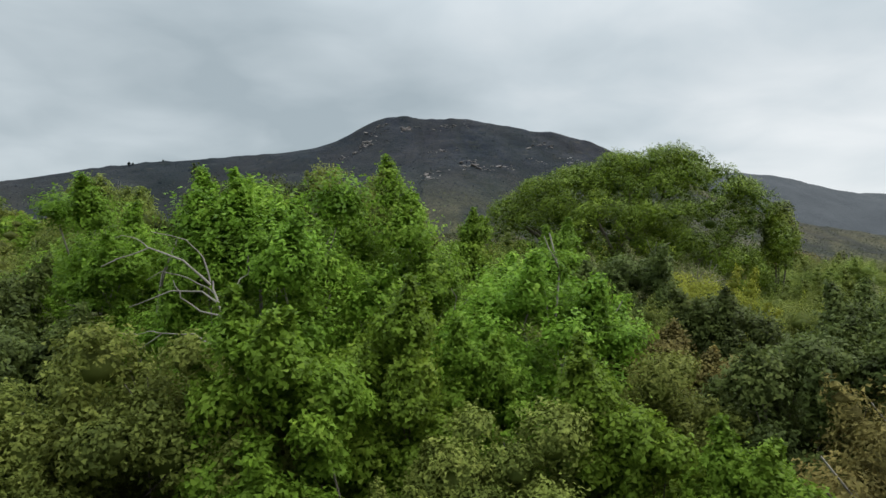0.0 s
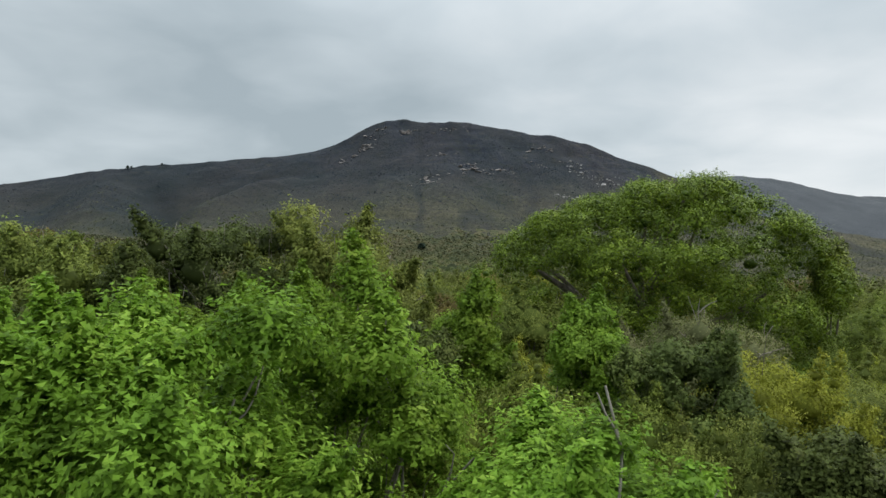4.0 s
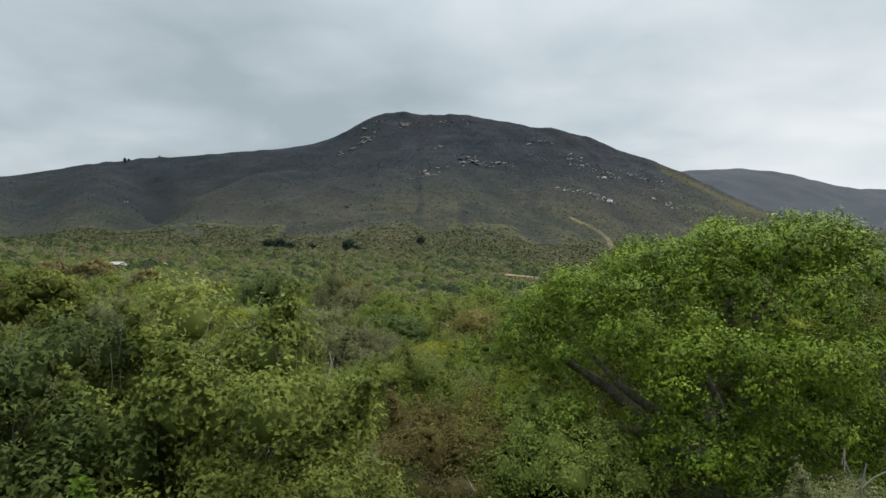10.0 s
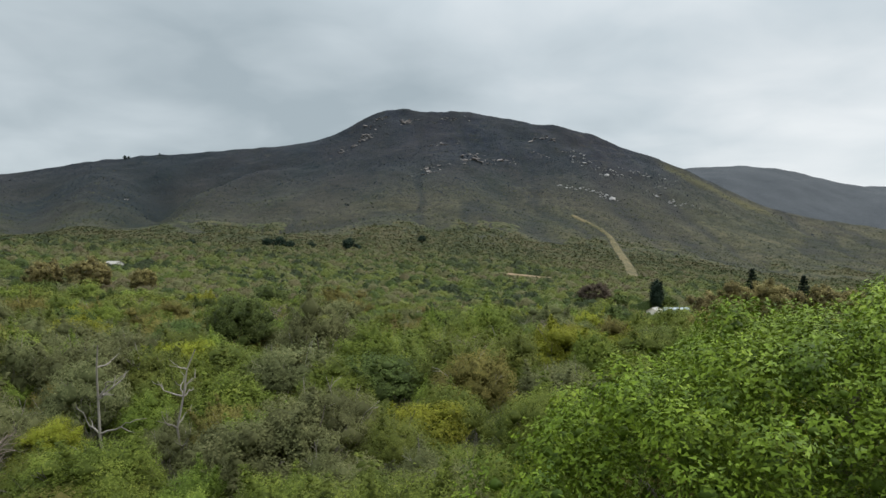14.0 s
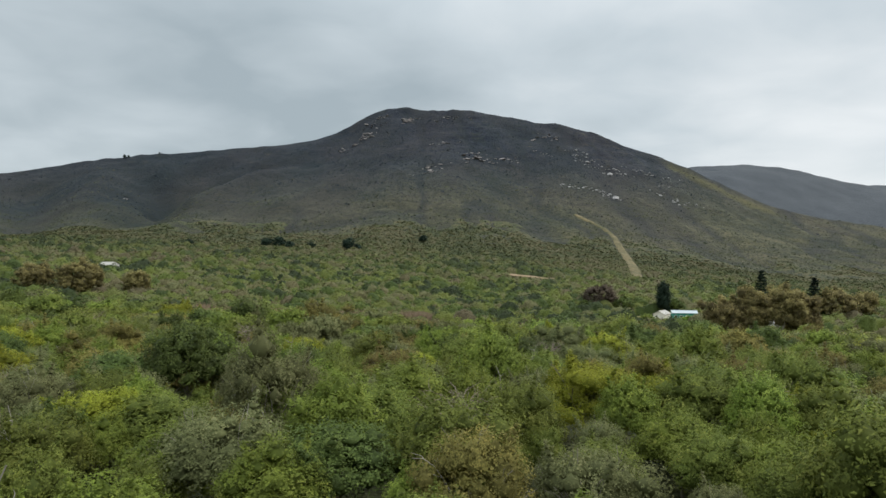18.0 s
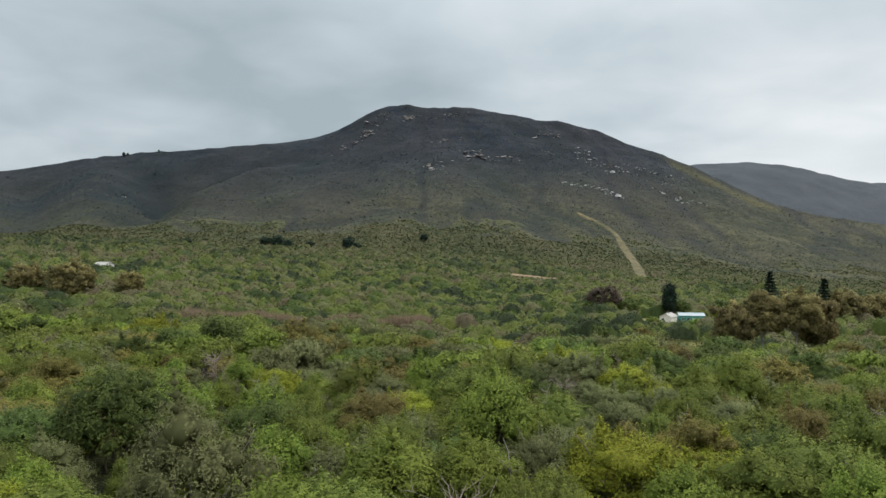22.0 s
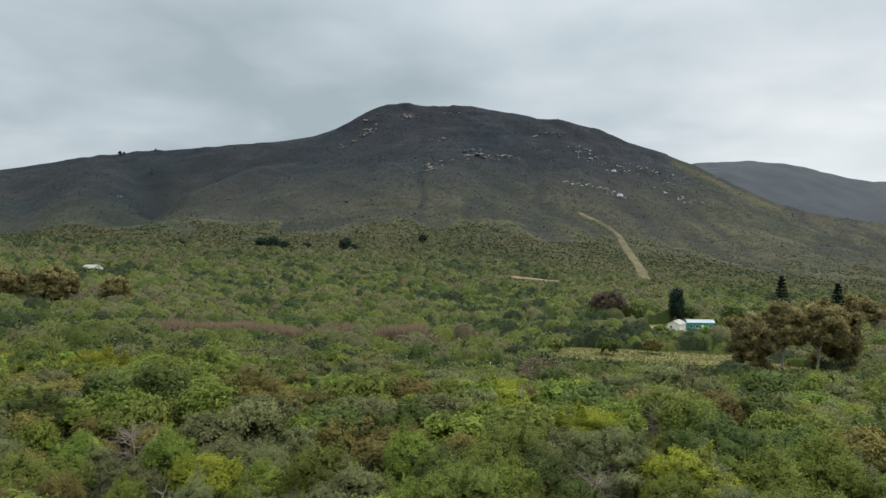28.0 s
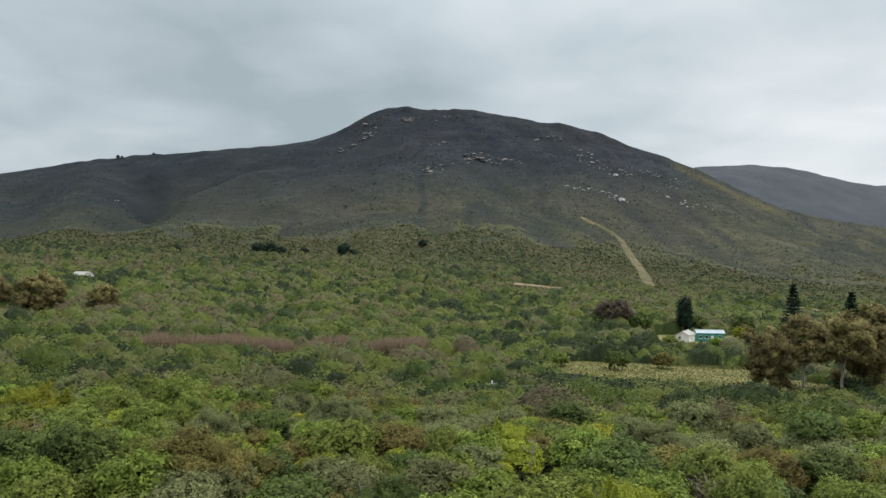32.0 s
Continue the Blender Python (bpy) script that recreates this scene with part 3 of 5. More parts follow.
def bare_tree(name, seed, height, spread, twigs, label, radius=0.05, material=None, category="dead tree", group=""):
    """A leafless tree or shrub: a stem and forking twigs."""
    rng = np.random.default_rng(seed)
    root = tagged(new(name), label, category, group)
    material = material or DEADWOOD
    line = crooked(rng, (0, 0, -0.3), (rng.normal(0, 0.1) * height, rng.normal(0, 0.1) * height, height), 8, 0.06)
    part("trunk", mesh_from(name + "_trunk", *tube(line, np.linspace(radius, radius * 0.25, 8)), 4, material, True), root)
    pieces = []
    for _ in range(twigs):
        s = rng.uniform(0.3, 1.0)
        a = line[min(7, int(s * 7))]
        ang = rng.uniform(0, 6.28)
        reach = spread * rng.uniform(0.5, 1.0) * (1.25 - s * 0.6)
        b = a + np.array([math.cos(ang) * reach, math.sin(ang) * reach, reach * rng.uniform(0.1, 0.9)])
        mid = crooked(rng, a, b, 6, 0.12)
        pieces.append(tube(mid, np.linspace(radius * 0.5, radius * 0.12, 6), 5))
        for _ in range(2):
            k = rng.integers(2, 6)
            c = mid[k] + (b - a) * 0.35 + rng.normal(0, 0.22, 3) * reach
            pieces.append(tube(crooked(rng, mid[k], c, 4, 0.1), np.linspace(radius * 0.25, radius * 0.07, 4), 4))
    if twigs > 20:
        tagged(part("twig_crown", mesh_from(name + "_twig_crown", *join(pieces), 4, material, True), root), kind="stuff")
    else:
        for piece in pieces:
            part("branch", mesh_from(name + "_branch", *piece, 4, material, True), root)
    return root


PLACED = set()


def put(ob, x, y, turn=0.0, size=1.0, sink=0.0, tall=1.0, copy=True):
    """Stand a thing on the ground; the first of a kind is the one that was built, the next ones are copies."""
    z = float(land(x, y)) - sink
    if ob.name in PLACED:
        ob = copy_thing(ob, pose(x, y, z, 0, 0, turn))
    else:
        PLACED.add(ob.name)
        ob.matrix_basis = pose(x, y, z, 0, 0, turn)
    ob.scale = (size, size, size * tall)
    return ob


def clear_unused(kinds):
    for ob in dict.fromkeys(kinds):
        if ob.name not in PLACED:
            for o in (*ob.children_recursive, ob):
                bpy.data.objects.remove(o)

# ---- shrub kinds of the thicket: fine-leaved ones for nearby, coarser ones for further off ----
KINDS = [
    # key, radii, height, clump, flat, leaf, label
    ("fresh", (1.6, 1.6, 1.5), 3.5, 0.30, 0.75, 0.060, "bright green broad-leaved shrub in the thicket"),
    ("mid", (1.8, 1.7, 1.5), 3.5, 0.32, 0.75, 0.055, "dense mid-green shrub in the thicket"),
    ("grey", (1.8, 1.6, 1.4), 3.3, 0.26, 0.85, 0.045, "grey-green fine-leaved shrub with twiggy top"),
    ("dark", (1.8, 1.9, 1.6), 3.7, 0.32, 0.7, 0.060, "dark green rounded shrub in the thicket"),
    ("olive", (1.7, 1.8, 1.4), 3.3, 0.28, 0.8, 0.050, "olive-brown shrub among greener bushes"),
    ("lime", (1.9, 1.8, 1.3), 3.3, 0.26, 0.6, 0.055, "yellow-green flat-domed shrub in the thicket"),
]
NAMES = ("broadleaf_shrub", "green_shrub", "grey_shrub", "dark_shrub", "olive_shrub", "dome_shrub")
BUSH_NAMES = ("broadleaf_bush", "green_bush", "grey_bush", "dark_bush", "olive_bush", "dome_bush")
CLOSE, NEAR, MID, FAR = [], [], [], []
for i, (key, radii, height, clump, flat, leaf, label) in enumerate(KINDS):
    CLOSE.extend([plant(NAMES[i], 30 + i, key, radii, height, 48, 600, leaf * 0.42, label, clump=clump * 0.85, flat=flat, bark=DEADWOOD if key in ("grey", "olive") else None, group="shrubs of the thicket", sprigs=0.45, corners=3, aspect=0.42, limbs=12, low=-0.5, core=0.6, reach=1.35, jitter=0.45, leaders=7, twigs=10 if key in ("grey", "olive") else 4)] * 2)
    for k in range(2):
        NEAR.append(plant(NAMES[i], 10 + i * 2 + k, key, radii, height, 44, 520, leaf * 0.40, label, clump=clump, flat=flat, bark=DEADWOOD if key in ("grey", "olive") else None, group="shrubs of the thicket", sprigs=0.22, corners=3, aspect=0.42, core=0.62, reach=1.3, simple=True, leaders=4, twigs=12 if key in ("grey", "olive") else 3))
        MID.append(plant(NAMES[i], 50 + i * 2 + k, key, radii, height, 38, 250, leaf * 0.74, label, clump=clump * 1.15, flat=flat, bark=DEADWOOD if key in ("grey", "olive") else None, group="shrubs of the thicket", limbs=3, sprigs=0.22, corners=3, aspect=0.45, jitter=0.36, core=0.64, reach=1.25, simple=True, leaders=2, twigs=10 if key in ("grey", "olive") else 2))
        FAR.append(plant(BUSH_NAMES[i], 70 + i * 2 + k, key, radii, height, 32, 150, leaf * 1.25, label, clump=clump * 1.2, flat=flat, group="shrubs of the thicket", limbs=2, sprigs=0.22, corners=3, aspect=0.65, jitter=0.36, core=0.64, reach=1.25, simple=True))
WEIGHTS = np.array([0.20, 0.24, 0.23, 0.09, 0.15, 0.09])


def eye_height(y):
    """Height of the open lane over the thicket along which nothing sticks up."""
    return 0.19 * y - 1.0


TAKEN = []


def thicket():
    rng = np.random.default_rng(77)
    gy = 2.5
    while gy < 126:
        half = 0.70 * (gy + 9) if gy < 60 else 0.66 * (gy - 6)
        step = 2.4 if gy < 36 else 2.7 if gy < 80 else 3.1
        for gx in np.arange(-half, half, step):
            x, y = gx + rng.uniform(-1.0, 1.0), gy + rng.uniform(-1.0, 1.0)
            size = float(np.clip(rng.lognormal(0, 0.28), 0.6, 1.5)) * (0.85 if gy < 36 else 0.86 if gy < 80 else 1.0)
            tall = float(np.clip(rng.normal(1.0 / size ** 0.6, 0.12), 0.6, 1.3))
            patch = fbm(x / 14, y / 14, 2, 40)
            w = WEIGHTS.copy()
            w[:2] *= 0.4 + 2.0 * patch
            w[2] *= 0.3 + 2.2 * (1 - patch)
            if y < 14:
                w *= np.array([2.2, 1.2, 0.25, 1.0, 0.5, 0.5])
            pick = int(rng.choice(6, p=w / w.sum())) * 2 + int(rng.integers(2))
            turn = rng.uniform(0, 360)
            if any((x - tx) ** 2 + (y - ty) ** 2 < tr * tr for tx, ty, tr in TAKEN):
                continue
            room = (eye_height(y) if abs(x) < 3.5 and y < 24 else -0.4 if y < 8 else 0.5 if y < 14 else 3.0) - float(land(x, y))
            if x > 0.42 * y + 1 and y < 45:
                room = min(room, -0.1 - float(land(x, y)))
            tall = min(tall, max(0.35, room / (3.6 * size)))
            put((CLOSE if y < 9 else NEAR if y < 36 else MID if y < 78 else FAR)[pick], x, y, turn, size, 0.0, tall)
        gy += step
    # shrubs that stand out of the scrub further down
    for _ in range(420):
        y = 124 + 60 * rng.random() ** 1.5
        x = rng.uniform(-0.64, 0.64) * (y - 8)
        pick = int(rng.choice(6, p=WEIGHTS / WEIGHTS.sum())) * 2 + int(rng.integers(2))
        if not open_ground(np.array([x]), np.array([y]))[0] and not (18 < x < 100 and y > 155):
            put(FAR[pick], x, y, rng.uniform(0, 360), float(rng.uniform(0.8, 1.35)), 0.4, float(rng.uniform(0.7, 0.95)))
    # the thicket goes on beside the lane and behind the start
    for _ in range(230):
        y = rng.uniform(-9, 64)
        side = rng.uniform(-1, 1) if y < 1 else float(rng.choice((-1, 1)))
        x = side * 9 if y < 1 else side * (0.70 * (y + 9) + rng.uniform(1.0, 13.0))
        if y < 1 and abs(x) < 3:
            continue
        pick = int(rng.choice(6, p=WEIGHTS / WEIGHTS.sum())) * 2 + int(rng.integers(2))
        put(FAR[pick], x, y, rng.uniform(0, 360), float(rng.uniform(0.8, 1.4)), 0.2, float(rng.uniform(0.75, 1.0)))
    clear_unused((*CLOSE, *NEAR, *MID, *FAR))


# ---- single trees that stand out ----
def near_trees():
    """The trees round the start of the flight."""
    rng = np.random.default_rng(5)
    # broad-leaved trees close by
    for seed, x, y, radii, height, clumps, label in (
            (201, -2.25, 8.7, (1.25, 1.2, 2.4), 6.1, 48, "bright green tree with a ragged upright crown"),
            (202, -1.0, 10.8, (1.5, 1.4, 2.2), 5.5, 46, "bright green tree with a domed open crown"),
            (203, 1.15, 8.7, (1.55, 1.4, 2.0), 4.9, 46, "spreading light green tree with forked pale limbs"),
            (206, -5.3, 11.0, (1.5, 1.5, 2.2), 5.35, 46, "light green tree beside a bleached leafless one")):
        tree = plant("tree", seed, "bright", radii, height, clumps, 900, 0.029, label, "tree", DEADWOOD, 9, 0.08,
                     clump=0.2, flat=0.55, ragged=0.13, low=-0.85, single_limbs=True, sprigs=0.45, corners=3, aspect=0.5, core=0.45, reach=2.0, jitter=0.32, per=10, leaders=14, twigs=10)
        put(tree, x, y, copy=False)
        TAKEN.append((x, y, 1.7))
    # leafless tree that leans out to the west
    snag = tagged(new("dead_tree"), "bleached leafless tree leaning out beside a green tree", "dead tree")
    foot = float(land(-2.0, 7.05))
    snag.location = (-2.0, 7.05, foot)
    part("trunk", mesh_from("snag_trunk", *tube(crooked(rng, (0, 0, -0.2), (-0.1, 0, -0.95 - foot), 9, 0.02), np.linspace(0.036, 0.028, 9), 8), 4, DEADWOOD, True), snag)
    for r, line in ((0.048, ((-2.1, -1.0), (-2.14, -0.75), (-2.22, -0.5), (-2.34, -0.27))), (0.026, ((-2.33, -0.3), (-2.6, -0.04), (-2.95, 0.07), (-3.4, -0.1))), (0.022, ((-2.24, -0.48), (-2.45, -0.36), (-2.72, -0.36), (-3.15, -0.52))),
                    (0.02, ((-2.17, -0.62), (-2.42, -0.56), (-2.6, -0.42), (-2.7, -0.25))), (0.018, ((-2.34, -0.27), (-2.42, -0.02), (-2.6, 0.16), (-2.95, 0.24))), (0.02, ((-2.1, -1.02), (-2.5, -0.8), (-2.8, -0.78), (-3.1, -0.97))),
                    (0.013, ((-2.8, -0.78), (-2.95, -0.76), (-3.05, -0.8), (-3.2, -0.78))), (0.013, ((-2.95, 0.07), (-3.05, 0.16), (-3.2, 0.2), (-3.3, 0.17))), (0.016, ((-2.2, -0.55), (-2.08, -0.35), (-1.98, -0.2), (-1.92, 0.0))), (0.014, ((-2.3, -0.4), (-2.55, -0.22), (-2.8, -0.16), (-3.0, -0.25)))):
        pts = np.array([(x + 2.0, rng.uniform(-.08, .08), z - foot) for x, z in line])
        fine = np.stack([np.interp(np.linspace(0, 3, 10), range(4), pts[:, c]) for c in range(3)], 1) + rng.normal(0, 0.008, (10, 3))
        fine[0] = pts[0]
        part("branch", mesh_from("snag_branch", *tube(fine, np.linspace(r * 0.52, r * 0.2, 10), 6), 4, DEADWOOD, True), snag)
    TAKEN.append((-3.0, 7.0, 1.7))
    # the large layered tree beside the flight: cushions in tiers over a broad flat-topped dome, and upright shoots
    foot = float(land(6.5, 24.4))
    count = 165
    k = np.arange(count) + 0.5
    zz = 1 - 1.55 * k / count
    ring = np.sqrt(1 - zz * zz)
    way = np.stack([ring * np.cos(k * 2.39996), ring * np.sin(k * 2.39996), zz], 1) + rng.normal(0, 0.05, (count, 3))
    p = 2.3
    far_out = (np.abs(way[:, 0] / 4.6) ** p + np.abs(way[:, 1] / 3.2) ** p + np.abs(way[:, 2] / 2.8) ** p) ** (-1 / p)
    heart = way * (far_out * rng.uniform(0.84, 1.05, count))[:, None]
    heart[:, 2] += -0.15 - foot + 0.55 * np.exp(-((heart[:, 0] - 1.9) / 1.8) ** 2) * (heart[:, 2] > 0.8)
    size = rng.uniform(0.55, 1.0, count)
    lumps = []
    for c, r, w in zip(heart, size, way):
        for _ in range(8):
            a = unit(rng.normal(0, 1, 3) * np.array([1, 1, 0.5]) + w * 0.6 + np.array([0, 0, 0.35]))
            lumps.append((*(c + a * r * 0.72 * np.array([1, 1, 0.85])), r * rng.uniform(0.38, 0.58)))
    spots = np.array(lumps)
    inner = np.concatenate([rng.uniform((-3, -1.9, -1.2 - foot), (3, 1.9, 1.2 - foot), (30, 3)), np.full((30, 1), 1.0)], 1)
    shoots = []
    for k in range(22):
        sx, sy = -3.9 + 0.37 * k + rng.uniform(-.2, .2), rng.uniform(-2.2, 0.8)
        level = -foot - 0.45 + 2.7 * max(0.05, 1 - abs(sx / 4.6) ** p - abs(sy / 3.3) ** p) ** (1 / p) + 0.6 * math.exp(-((sx - 1.8) / 1.7) ** 2)
        tall = rng.uniform(0.6, 1.05)
        for step, r in ((0.0, 0.5), (0.35, 0.4), (0.65, 0.32), (0.95, 0.24)):
            shoots.append((sx + rng.uniform(-.06, .06), sy, level + step * tall, r))
    tree = plant("tree", 204, "glossy", (4.5, 3.2, 3.0), 7.8, 1, 185, 0.032, "large dark green broad-crowned tree with layered cushions of leaves", "tree", None, 16, 0.30,
                 flat=0.8, single_limbs=True, sprigs=0.12, corners=3, aspect=0.45, core=0.2, reach=1.35, jitter=0.4, shell=0.7, spots=np.concatenate([spots, inner]), extra=shoots)
    put(tree, 6.5, 24.4, copy=False)
    tree = plant("tree", 205, "glossy", (0.55, 0.55, 1.5), 5.9, 26, 700, 0.036, "slim upright green tree beside the large tree", "tree", None, 4, 0.07, clump=0.42, flat=1.1, single_limbs=True, corners=3, aspect=0.6)
    put(tree, 11.6, 23.8, copy=False)
    TAKEN.extend([(6.5, 24.4, 4.0), (11.6, 23.8, 1.2)])
    # grey twiggy shrubs behind them
    for seed, x, y, s, key in ((211, -5.2, 19.0, 1.25, "dark"), (212, -2.6, 19.6, 1.2, "mid"), (213, -8.4, 18.5, 1.2, "mid"), (214, -1.0, 18.4, 0.9, "mid")):
        shrub = plant("shrub", seed, key, (1.9, 1.7, 1.7), 4.8, 46, 520, 0.031, "tall dull green shrub with many bare twigs" if key == "dark" else "tall open green shrub with thin pale twigs", "shrub", DEADWOOD, 16, 0.04, low=-0.85, clump=0.24, flat=0.9, sprigs=0.5, corners=3, core=0.6, reach=1.45, jitter=0.5, leaders=10, twigs=26, per=7)
        put(shrub, x, y, rng.uniform(0, 360), s, copy=False)
        TAKEN.append((x, y, 1.7))
    # wood on the rise to the west
    for seed, x, y, s, key in ((221, -21.3, 40.6, 1.0, "olive"), (222, -24.5, 38.5, 1.0, "mid"), (223, -18.0, 42.5, 0.9, "mid"), (224, -27.5, 41.0, 1.05, "dark"), (225, -15.5, 30.0, 0.85, "mid"), (226, -19.0, 30.5, 0.9, "bright")):
        tree = plant("tree", seed, key, (2.3, 2.2, 2.2), 6.2, 40, 110, 0.12, "round-crowned tree in the thicket on the rise", "tree", None, 6, 0.1, clump=0.28, flat=0.75)
        put(tree, x, y, rng.uniform(0, 360), s, copy=False)
        TAKEN.append((x, y, 2.0))
    # shrubs close under the start
    slim = [plant(name, seed, key, radii, height, 36, 700, leaf * 1.0, label, "shrub", None, 10, 0.04, clump=0.24, flat=0.85, low=-0.85, ragged=0.08, sprigs=0.45, corners=3, aspect=0.58, core=0.5, reach=1.4, jitter=0.45, leaders=8, twigs=5, per=8)
            for name, seed, key, radii, height, leaf, label in (
                ("broadleaf_shrub", 231, "bright", (0.75, 0.75, 1.6), 4.4, 0.026, "slender bright green shrub with upright shoots"), ("green_shrub", 232, "mid", (0.95, 0.9, 1.5), 4.3, 0.020, "dull green fine-leaved shrub below the trees"),
                ("olive_shrub", 233, "olive", (0.95, 0.9, 1.3), 3.7, 0.022, "olive-brown shrub with yellowish shoot tips"), ("dark_shrub", 234, "dark", (1.2, 1.2, 1.5), 4.1, 0.024, "dense green shrub beside the trees"))]
    for k, x, y, size in ((0, -1.35, 5.5, 1.0), (1, -2.25, 5.6, 1.0), (0, -0.5, 6.6, 1.0), (1, 0.45, 5.6, 0.88), (0, 1.4, 6.0, 0.9), (3, -1.2, 7.2, 0.85), (0, 0.35, 7.2, 0.9), (2, 3.0, 9.0, 1.0), (3, 3.75, 7.1, 1.0),
                          (1, -3.3, 5.6, 0.9), (3, -4.5, 6.8, 1.0), (1, 2.3, 7.0, 0.9), (3, 4.4, 10.6, 1.0), (3, -6.0, 8.8, 1.1), (3, 5.4, 8.5, 1.05), (0, 2.3, 5.2, 0.8),
                          (0, -4.7, 15.4, 1.1), (0, -3.4, 15.0, 1.1), (0, -2.0, 15.2, 1.14), (3, -0.7, 15.0, 1.1), (0, 0.6, 15.6, 1.1), (0, 2.6, 15.0, 1.08), (3, 3.8, 14.2, 1.1), (3, -6.2, 15.2, 1.15)):
        put(slim[k], x, y, rng.uniform(0, 360), size)
        TAKEN.append((x, y, 1.0))
    for kind, x, y, size, tall in ((3, 3.9, 12.4, 0.8, 1.3), (4, 3.0, 16.0, 0.95, 1.2), (10, 5.6, 15.2, 0.95, 1.25), (2, -3.6, 12.6, 0.9, 1.15), (0, -1.8, 13.6, 0.8, 1.2), (0, -5.0, 14.2, 0.9, 1.2), (0, 1.2, 13.2, 0.9, 1.25),
                                   (3, -0.4, 16.0, 0.9, 1.1), (0, 2.9, 13.2, 0.8, 1.3), (6, -7.8, 7.4, 0.9, 1.2)):
        put(CLOSE[kind], x, y, rng.uniform(0, 360), size, 0.0, tall)
        TAKEN.append((x, y, 1.1))


near_trees()


def marked_shrubs():
    """Shrubs of the plateau that stand out by colour or by bare wood."""
    rng = np.random.default_rng(8)
    twiggy = bare_tree("bare_shrub", 301, 2.6, 1.3, 90, "leafless pinkish-brown twiggy shrub", 0.03, TWIG, "bare shrub")
    put(twiggy, 2.0, 48.9, 0, 1.3, copy=False)
    TAKEN.append((2.0, 48.6, 1.5))
    for x, y, s in ((-11.0, 33.0, 1.0), (-3.0, 50.0, 0.9), (14.0, 52.0, 1.0), (-20.0, 58.0, 1.0), (9.0, 72.0, 1.1), (-14.0, 76.0, 1.2), (24.0, 66.0, 1.0), (-30.0, 84.0, 1.2), (16.0, 88.0, 1.2), (-5.5, 63.0, 0.9), (5.2, 35.5, .8)):
        put(twiggy, x, y, rng.uniform(0, 360), s, 0.0, 1.15)
    snag = bare_tree("dead_tree", 302, 4.3, 0.95, 10, "bleached leafless dead tree standing in the thicket", 0.05)
    put(snag, -7.7, 33.6, 0, 1.2, copy=False)
    for x, y, s in ((-8.4, 67.4, 0.95), (8.0, 95.2, 1.0), (6.8, 66.8, 0.9), (-1.5, 84.6, 0.9), (-2.3, 10.2, 0.75), (-6.3, 35.2, 1.1), (-11.5, 44.0, 0.9), (3.6, 53.0, 0.9), (19.0, 80.0, 1.0), (-24.0, 96.0, 1.0), (30.0, 92.0, 1.0), (12.0, 61.0, 0.9)):
        put(snag, x, y, rng.uniform(0, 360), s)
    big = [plant("shrub", 310 + i, key, (2.6, 2.5, 2.0), 4.0, 54, 420, 0.034, label, leaders=6, twigs=10, jitter=0.4, core=0.62, corners=3, aspect=0.65, clump=0.24, flat=0.7, trunk_r=0.1)
           for i, (key, label) in enumerate((("lime", "broad yellow-green dome-shaped shrub in the thicket"), ("dark", "broad dark green shrub with deep shade below"), ("olive", "broad olive-brown shrub standing over its neighbours"), ("grey", "broad pale grey-green shrub in the thicket")))]
    spots = ((0, 7.4, 53.2, 1.0), (0, 10.8, 54.2, 0.9), (1, -12.2, 48.0, 0.75), (2, -15.7, 63.8, 0.85), (0, 16.4, 52.4, 0.75), (3, 9.8, 65.6, 0.9), (1, -0.4, 84.6, 0.95), (2, -10.0, 87.0, 1.35), (1, -22.6, 84.0, 0.95), (3, 9.9, 75.2, 1.1), (3, -3.2, 32.4, 0.9), (2, -20.0, 68.0, 1.1), (0, 11.0, 84.0, 1.0),
             (1, 16.0, 78.0, 1.1), (3, 17.0, 100.0, 1.2), (0, 33.0, 70.0, 1.0), (1, 28.0, 82.0, 1.1), (2, 10.0, 55.0, 1.0), (3, -6.0, 108.0, 1.2), (0, -30.0, 106.0, 1.2), (1, -38.0, 98.0, 1.1), (0, 7.0, 102.0, 1.0), (3, -14.0, 100.0, 1.1), (2, 44.0, 104.0, 1.2))
    first = set()
    for k, x, y, s in spots:
        put(big[k], x, y, rng.uniform(0, 360), s, copy=k in first)
        first.add(k)
        TAKEN.append((x, y, 1.9 * s))


TWIG = surface_material("brown_twigs", [(0.3, (0.15, 0.115, 0.095)), (0.55, (0.26, 0.205, 0.175)), (0.8, (0.36, 0.30, 0.26))], 8.0, 0.9, 0.3)
marked_shrubs()


